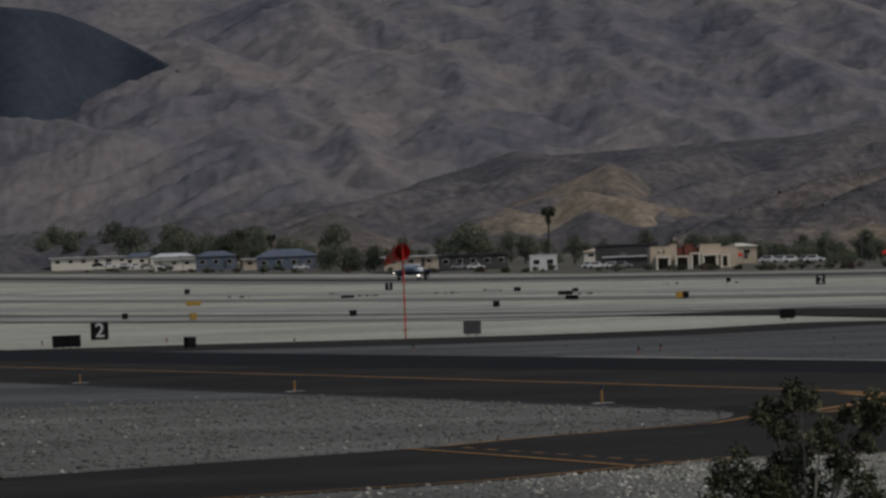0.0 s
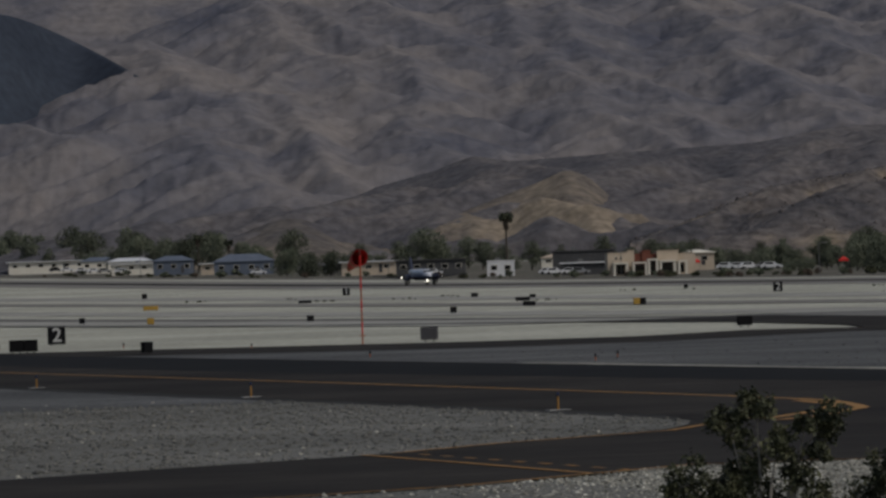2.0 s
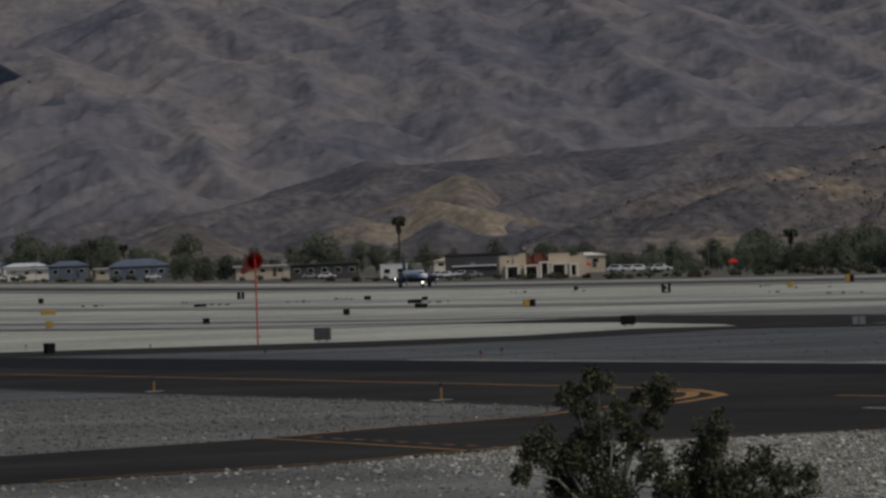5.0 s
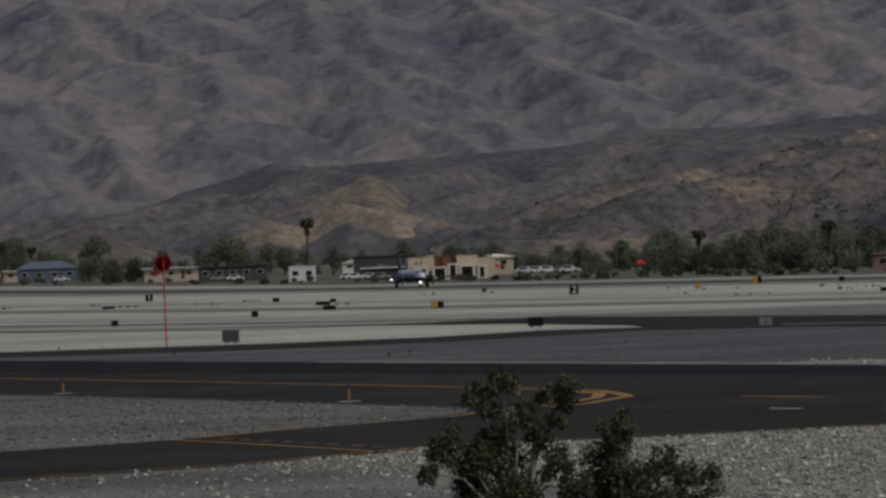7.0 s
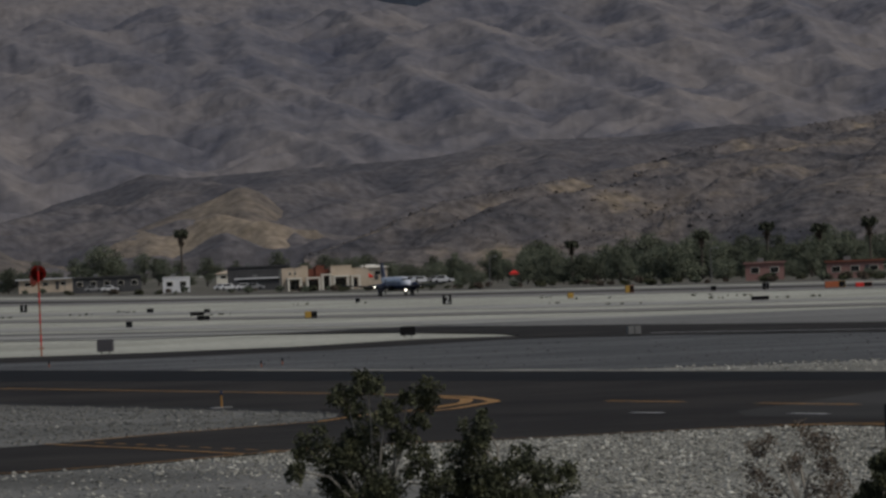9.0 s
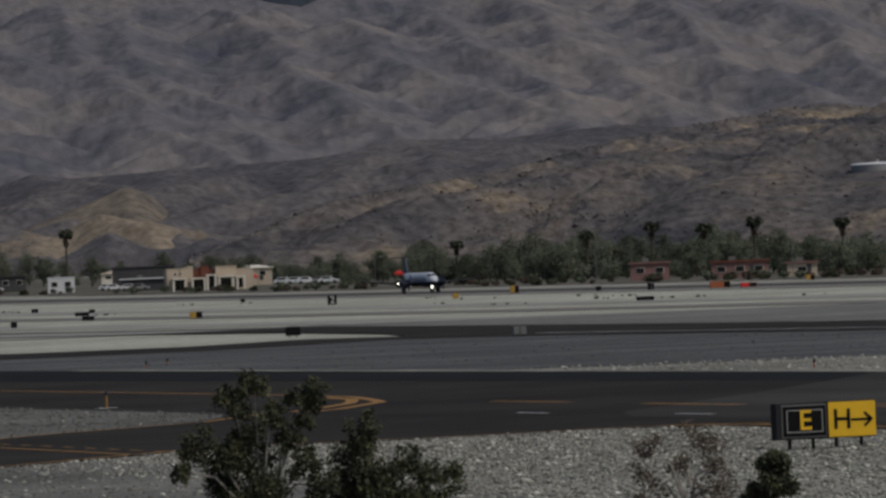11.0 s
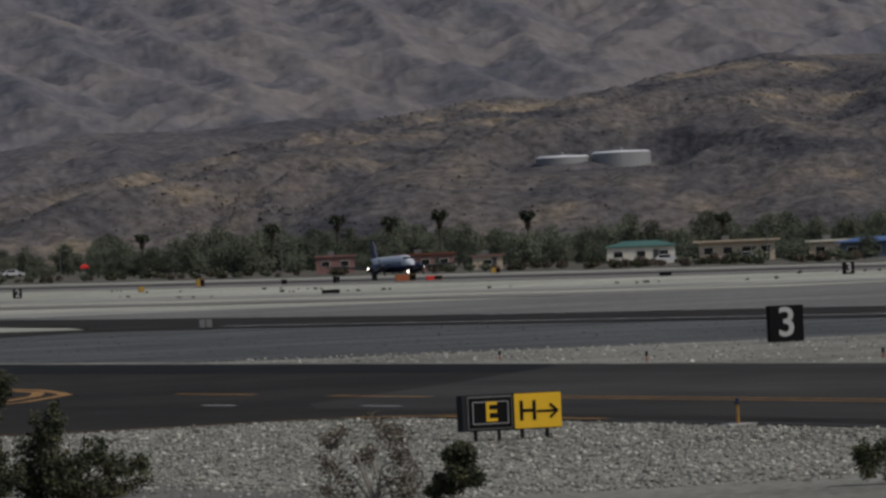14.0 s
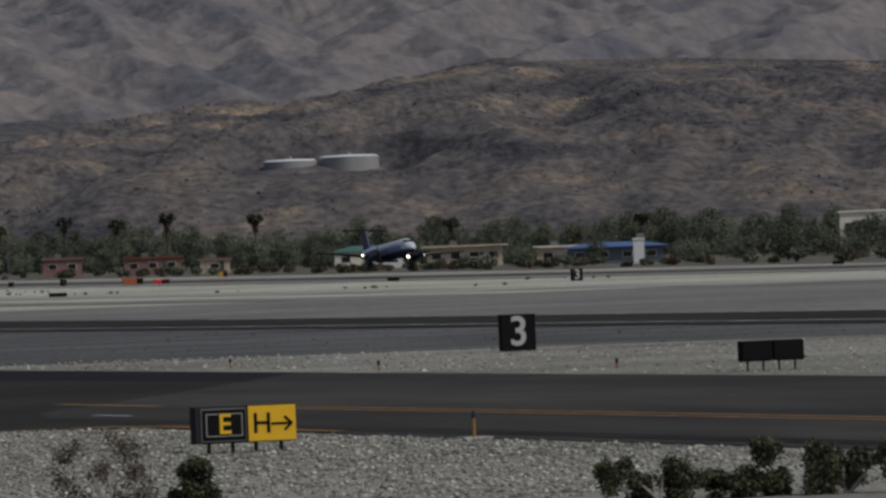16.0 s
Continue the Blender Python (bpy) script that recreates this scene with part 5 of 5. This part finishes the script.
def shrub_kind(seed, height, width, mat, label):
    rng = np.random.RandomState(seed)
    t = thing("shrub", label, "shrub", "airfield edge shrubs")
    bm = bmesh.new()
    cs, rs = [], []
    for i in range(7):
        a = rng.rand() * 6.283
        c = (width * 0.33 * math.cos(a) * rng.rand() ** 0.5, width * 0.33 * math.sin(a) * rng.rand() ** 0.5, height * (0.3 + 0.5 * rng.rand()))
        cs.append(c)
        rs.append(width * 0.24)
        rod(bm, (0, 0, -0.3), c, 0.05, 0.02, 5)
    part("stem", bm, M_BARK, t)
    verts, faces = leaf_cloud(rng, cs, rs, 320, 0.22, 0.8)
    crown = new("foliage", array_mesh("foliage", verts, faces, mat))
    crown.parent = t
    return t


def bearing_spot(mrad, n):
    """Where the bearing meets the line n across the plan."""
    a = mrad / 1000.0
    d = n / (N_DIR.x * math.sin(a) + N_DIR.y * math.cos(a))
    x, y = d * math.sin(a), d * math.cos(a)
    return x, y, float(ground_z(x, y))


def place(kind, mrad, n, size, rng, used):
    x, y, z = bearing_spot(mrad, n)
    m = pose(x, y, z - 0.1, 0, 0, rng.rand() * 360)
    if kind in used:
        ob = copy_thing(kind, m)
    else:
        kind.matrix_basis = m
        used.add(kind)
        ob = kind
    ob.scale = (size, size, size * (0.9 + 0.2 * rng.rand()))
    return ob


TREES = [tree_kind(41, 8.5, 8, 0.12), tree_kind(42, 7.5, 9, 0.08), tree_kind(43, 10, 6, 0.1, 20, 3000, 0.23, True), tree_kind(44, 6.5, 8.5, 0.05), tree_kind(45, 8.5, 5.5, 0.08, 18, 2600, 0.23, True), tree_kind(46, 10, 9.5, 0.15, 26, 4000)]
PALMS = [palm_kind(51, 8.2), palm_kind(52, 10.0), palm_kind(53, 7.2)]
SHRUBS = [shrub_kind(61, 1.6, 2.6, M_TREE, "low dark green shrub along the airfield fence"), shrub_kind(62, 1.3, 2.4, M_LEAF, "low dusty green shrub along the airfield fence"), shrub_kind(63, 1.1, 2.0, M_DRYLEAF, "low dry brown shrub along the airfield fence")]
rng, used = np.random.RandomState(5), set()
# bearing from, to, how many, across from, to, size from, to
for b0, b1, count, n0, n1, z0, z1 in (
        (-80, -50, 9, 405, 440, 1.0, 1.5), (-54, -24, 30, 405, 440, 0.9, 1.5), (-24, -17, 4, 410, 425, 0.8, 1.1), (-22, 30, 30, 420, 455, 0.5, 0.85), (23, 46, 18, 425, 455, 0.4, 0.7), (46, 60, 20, 404, 455, 0.4, 0.8), (58, 80, 50, 402, 455, 0.45, 0.95),
        (78, 100, 50, 402, 455, 0.5, 0.88), (98, 130, 50, 410, 465, 0.5, 0.85), (128, 165, 50, 416, 470, 0.45, 0.78), (163, 205, 40, 416, 470, 0.5, 0.78)):
    for i in range(count):
        place(TREES[rng.randint(6)], b0 + (b1 - b0) * (i + rng.rand()) / count, rng.uniform(n0, n1), rng.uniform(z0, z1), rng, used)
for mrad, n, k, size in ((-14.5, 384, 1, 0.95), (-11.5, 383, 3, 1.0), (-8.8, 384, 1, 0.85), (-14, 420, 5, 1.15), (3.2, 398, 5, 1.25), (5.2, 402, 0, 1.0), (-5.0, 405, 2, 0.8), (33, 412, 5, 0.7), (36, 410, 1, 0.85), (150, 398, 3, 0.55), (160, 396, 1, 0.5), (172, 398, 3, 0.6), (185, 396, 1, 0.7), (193, 398, 3, 0.7)):
    place(TREES[k], mrad, n, size, rng, used)
for mrad, n, k, size in ((14.0, 415, 1, 1.25), (-26, 410, 1, 1.0), (-22, 410, 0, 1.0), (65, 412, 0, 1.0), (82, 415, 0, 0.95), (90.6, 425, 0, 1.05), (97.4, 425, 0, 1.02), (104, 425, 0, 1.06), (115.5, 425, 0, 0.98), (141, 420, 2, 0.9), (166, 425, 2, 0.9)):
    place(PALMS[k], mrad, n, size, rng, used)
for i in range(230):
    mrad = rng.uniform(-50, 205)
    if -20 < mrad < 22 and rng.rand() < 0.6:
        continue
    place(SHRUBS[rng.randint(3)], mrad, rng.uniform(368, 392), rng.uniform(0.6, 1.3), rng, used)


# foreground bushes in clumps: across, height and radius of each clump
def bush(label, name, lobes, depth, leaves, leaf, leaf_mat, twig_mat, seed, spread=0.35, shell=0.3):
    rng = np.random.RandomState(seed)
    x0 = sum(l[0] for l in lobes) / len(lobes)
    t = thing(name, label, "bush", m=pose(x0, depth, 0.0))
    cs, rs = [], []
    stem_top = Vector((0, 0, 0.25))
    for x, z, r in lobes:
        y = rng.uniform(-spread, spread)
        c = Vector((x - x0, y, z))
        mid = stem_top.lerp(c, 0.5) + Vector((rng.uniform(-0.12, 0.12), rng.uniform(-0.1, 0.1), 0.12))
        wood = bmesh.new()
        rod(wood, (rng.uniform(-0.15, 0.15), 0, -0.05), mid, 0.022, 0.016, 6)
        rod(wood, mid, c, 0.016, 0.006, 6)
        for k in range(9):
            v = Vector(rng.normal(size=3)).normalized()
            rod(wood, c - v * 0.03, c + v * r * 0.9, 0.006, 0.002, 4)
            sub = c + v * r * rng.uniform(0.45, 0.85)
            cs.append(tuple(sub))
            rs.append(r * rng.uniform(0.38, 0.62))
        cs.append(tuple(c))
        rs.append(r * 0.6)
        part("branch", wood, twig_mat, t)
    verts, faces = leaf_cloud(rng, cs, rs, leaves, leaf, 0.9, shell)
    crown = new("foliage", array_mesh("foliage", verts, faces, leaf_mat))
    crown.parent = t
    return t


bush("tall olive-green desert bush with pale branches", "desert_bush",
     [(4.16, 1.89, 0.28), (3.88, 1.61, 0.32), (5.02, 1.81, 0.24), (4.09, 1.24, 0.32), (4.72, 1.65, 0.18), (3.31, 1.02, 0.33), (3.05, 0.7, 0.19), (4.03, 0.77, 0.47), (4.83, 0.77, 0.31), (4.22, 0.31, 0.55), (5.09, 0.4, 0.33), (4.9, 1.32, 0.22), (4.4, 1.48, 0.24), (3.69, 0.49, 0.39), (4.62, 1.1, 0.24), (3.63, 0.88, 0.22), (5.06, 1.59, 0.22)], 110, 15000, 0.034, M_LEAF, M_TWIG, 71)
bush("rounded olive-green desert bush in the gravel", "desert_bush",
     [(5.69, 1.06, 0.35), (5.81, 1.31, 0.2), (5.78, 0.58, 0.52), (6.35, 0.67, 0.28), (6.85, 0.43, 0.35), (6.12, 0.23, 0.47), (6.55, 0.27, 0.33), (5.5, 0.22, 0.39)], 110.3, 11000, 0.034, M_LEAF, M_TWIG, 72)
bush("sparse dry brown desert bush in the gravel", "dry_bush",
     [(9.04, 0.97, 0.26), (9.72, 1.05, 0.34), (9.85, 0.7, 0.22), (9.02, 0.46, 0.37), (9.87, 0.35, 0.34), (9.4, 0.7, 0.2)], 100, 2600, 0.026, M_DRYLEAF, M_TWIG, 73)
bush("small rounded green desert bush in the gravel", "desert_bush", [(10.57, 0.56, 0.34), (10.69, 0.36, 0.26), (10.35, 0.3, 0.2)], 100, 6500, 0.03, M_LEAF, M_TWIG, 74)
bush("low green desert bush in the gravel", "desert_bush", [(16.2, 0.38, 0.29), (16.99, 0.46, 0.25), (17.12, 0.2, 0.36), (16.55, 0.15, 0.25)], 100, 7000, 0.03, M_LEAF, M_TWIG, 75)
bush("leafy dark green desert bush in the gravel", "desert_bush", [(18.13, 0.63, 0.25), (17.97, 0.31, 0.36), (18.39, 0.15, 0.29), (17.7, 0.2, 0.26)], 100.2, 8000, 0.03, M_LEAF, M_TWIG, 76)
bush("leafy dark green desert bush in the gravel", "desert_bush", [(19.05, 0.55, 0.32), (18.89, 0.2, 0.36), (19.38, 0.36, 0.32), (19.8, 0.4, 0.3)], 100.1, 8000, 0.03, M_LEAF, M_TWIG, 77)


# ---- loose stones ----
def stones(name, label, count, s_range, n_range, size, mat, seed, keep=None):
    rng = np.random.RandomState(seed)
    s, n = rng.uniform(*s_range, count), rng.uniform(*n_range, count)
    if keep is not None:
        ok = keep(s, n)
        s, n = s[ok], n[ok]
    count = len(s)
    x, y = plan(s, n)
    z = ground_z(x, y) + 0.03
    r = size * np.minimum(np.exp(rng.normal(0, 0.4, count)), 2.0)
    base = np.array([(1, 0, 0), (0, 1, 0), (-1, 0, 0), (0, -1, 0), (0, 0, 1), (0, 0, -1)], float)
    tri = np.array([(0, 1, 4), (1, 2, 4), (2, 3, 4), (3, 0, 4), (1, 0, 5), (2, 1, 5), (3, 2, 5), (0, 3, 5)])
    a = rng.rand(count) * 6.283
    p = np.repeat(base[None], count, 0) * rng.uniform(0.6, 1.3, (count, 6, 1))
    p[:, :, 2] *= 0.6
    p[:, :, 0] += 0.25 * rng.normal(size=(count, 6))
    c, q = np.cos(a)[:, None], np.sin(a)[:, None]
    px, py = p[:, :, 0] * c - p[:, :, 1] * q, p[:, :, 0] * q + p[:, :, 1] * c
    v = np.stack([px * r[:, None] + x[:, None], py * r[:, None] + y[:, None], p[:, :, 2] * r[:, None] + (z + r * 0.15)[:, None]], 2).reshape(-1, 3)
    f = (tri[None] + 6 * np.arange(count)[:, None, None]).reshape(-1, 3)
    return tagged(new(name, array_mesh(name, v, f, mat)), label, "stones", kind="stuff")


def off_link(s, n):
    lo = np.interp(n, [-70, 24, 28, 34.5, 38.3, 43.5, 46.5, 48.4], [-162, -160.5, -165, -171.5, -178, -184.5, -193, -206])
    hi = np.interp(n, [-70, 23.5, 30.2, 34.2, 36.1, 40.5, 46, 48.4], [-132, -140, -145, -150.3, -154, -153, -154.5, -150])
    return (s < lo - 0.1) | (s > hi + 0.1)


stones("gravel_stones", "pale angular stones strewn over the gravel", 30000, (-164, -98), (30, 46.9), 0.033, M_STONE, 81, off_link)
# These stones take the painted shade of the gravel they lie on.
stones("gravel_stones_shade", "angular stones strewn over the gravel, in its half-shaded tone", 22000, (-164, -98), (12, 31), 0.033, M_HALFSHADE, 87, off_link)
stones("gravel_flecks", "scattered pale stones among the shade-toned gravel", 2500, (-164, -98), (12, 31), 0.036, M_STONE, 88, off_link)
stones("gravel_cobbles", "larger pale stones strewn over the gravel", 900, (-164, -98), (12, 46.9), 0.06, M_STONE, 82, off_link)
stones("gravel_stones_far", "stones strewn over the gravel corner, in its half-shaded tone", 12000, (-250, -166), (18, 47.2), 0.05, M_HALFSHADE, 83, off_link)
stones("gravel_stones_pale", "scattered pale stones in the gravel corner", 500, (-260, -166), (24, 47.2), 0.045, M_STONE, 86, off_link)
stones("gravel_stones_verge", "pale stones strewn beyond the taxiway", 12000, (-265, -150), (72.6, 122), 0.05, M_STONE, 84, lambda s, n: s > -235 - (105 - n) * 1.2)
stones("gravel_stones_shaded", "stones strewn over the infield, in its cloud-shaded tone", 900, (-400, -230), (73, 122), 0.045, M_SHADEGRAVEL, 85)


# dry tufts on the sand
def tufts(name, label, count, s_range, n_range, mat, seed):
    rng = np.random.RandomState(seed)
    cs, rs = [], []
    for i in range(count):
        s, n = rng.uniform(*s_range), rng.uniform(*n_range)
        for k in range(rng.randint(2, 6)):
            x, y, z = spot(s + rng.normal() * 5, n + rng.normal() * 1.2)
            cs.append((x, y, z + 0.12))
            rs.append(rng.uniform(0.15, 0.4))
    verts, faces = leaf_cloud(rng, cs, rs, count * 90, 0.1, 0.6, 0.2)
    return tagged(new(name, array_mesh(name, verts, faces, mat)), label, "tufts", kind="stuff")


tufts("sand_tufts", "dry grey-green tufts on the sand", 22, (-1250, -700), (215, 300), M_LEAF, 91)
tufts("corner_tufts", "small grey-green tufts in the gravel corner", 9, (-200, -150), (16, 28), M_LEAF, 93)


# ---- what moves ----
def motions():
    rows = []
    for i in range(33):
        t = i * 0.5
        s = -1609.45 + 24.229 * t + 1.1575 * t * t - 0.00042 * t ** 3
        lift = 0.0 if t < 14.8 else 0.78 * (t - 14.8) ** 2
        nose = float(np.interp(t, [0, 12.8, 14.5, 15.2, 16], [0, 0, 1.5, 3.2, 4.6]))
        rows.append((t, along(s, 322.0, 0, 0.075 + lift) @ pose(0, 0, 0, -nose, float(np.interp(t, [0, 15, 16], [0, 0, 1.5])), 0)))
    walk(PLANE, rows)
    for prop, sx in PROPS:
        walk(prop, [(k * 0.1, prop.matrix_basis @ pose(0, 0, 0, 0, (k * 77) % 360, 0)) for k in range(161)])
    sway = ((0, 15), (0.8, 9), (1.5, 4), (3.0, 6), (5.5, 7), (7.0, 2), (8.5, -3), (11, 4), (16, 8))
    walk(SOCK, [(t, pose(0, 0, 5.15, 0, 0, a)) for t, a in sway])


motions()
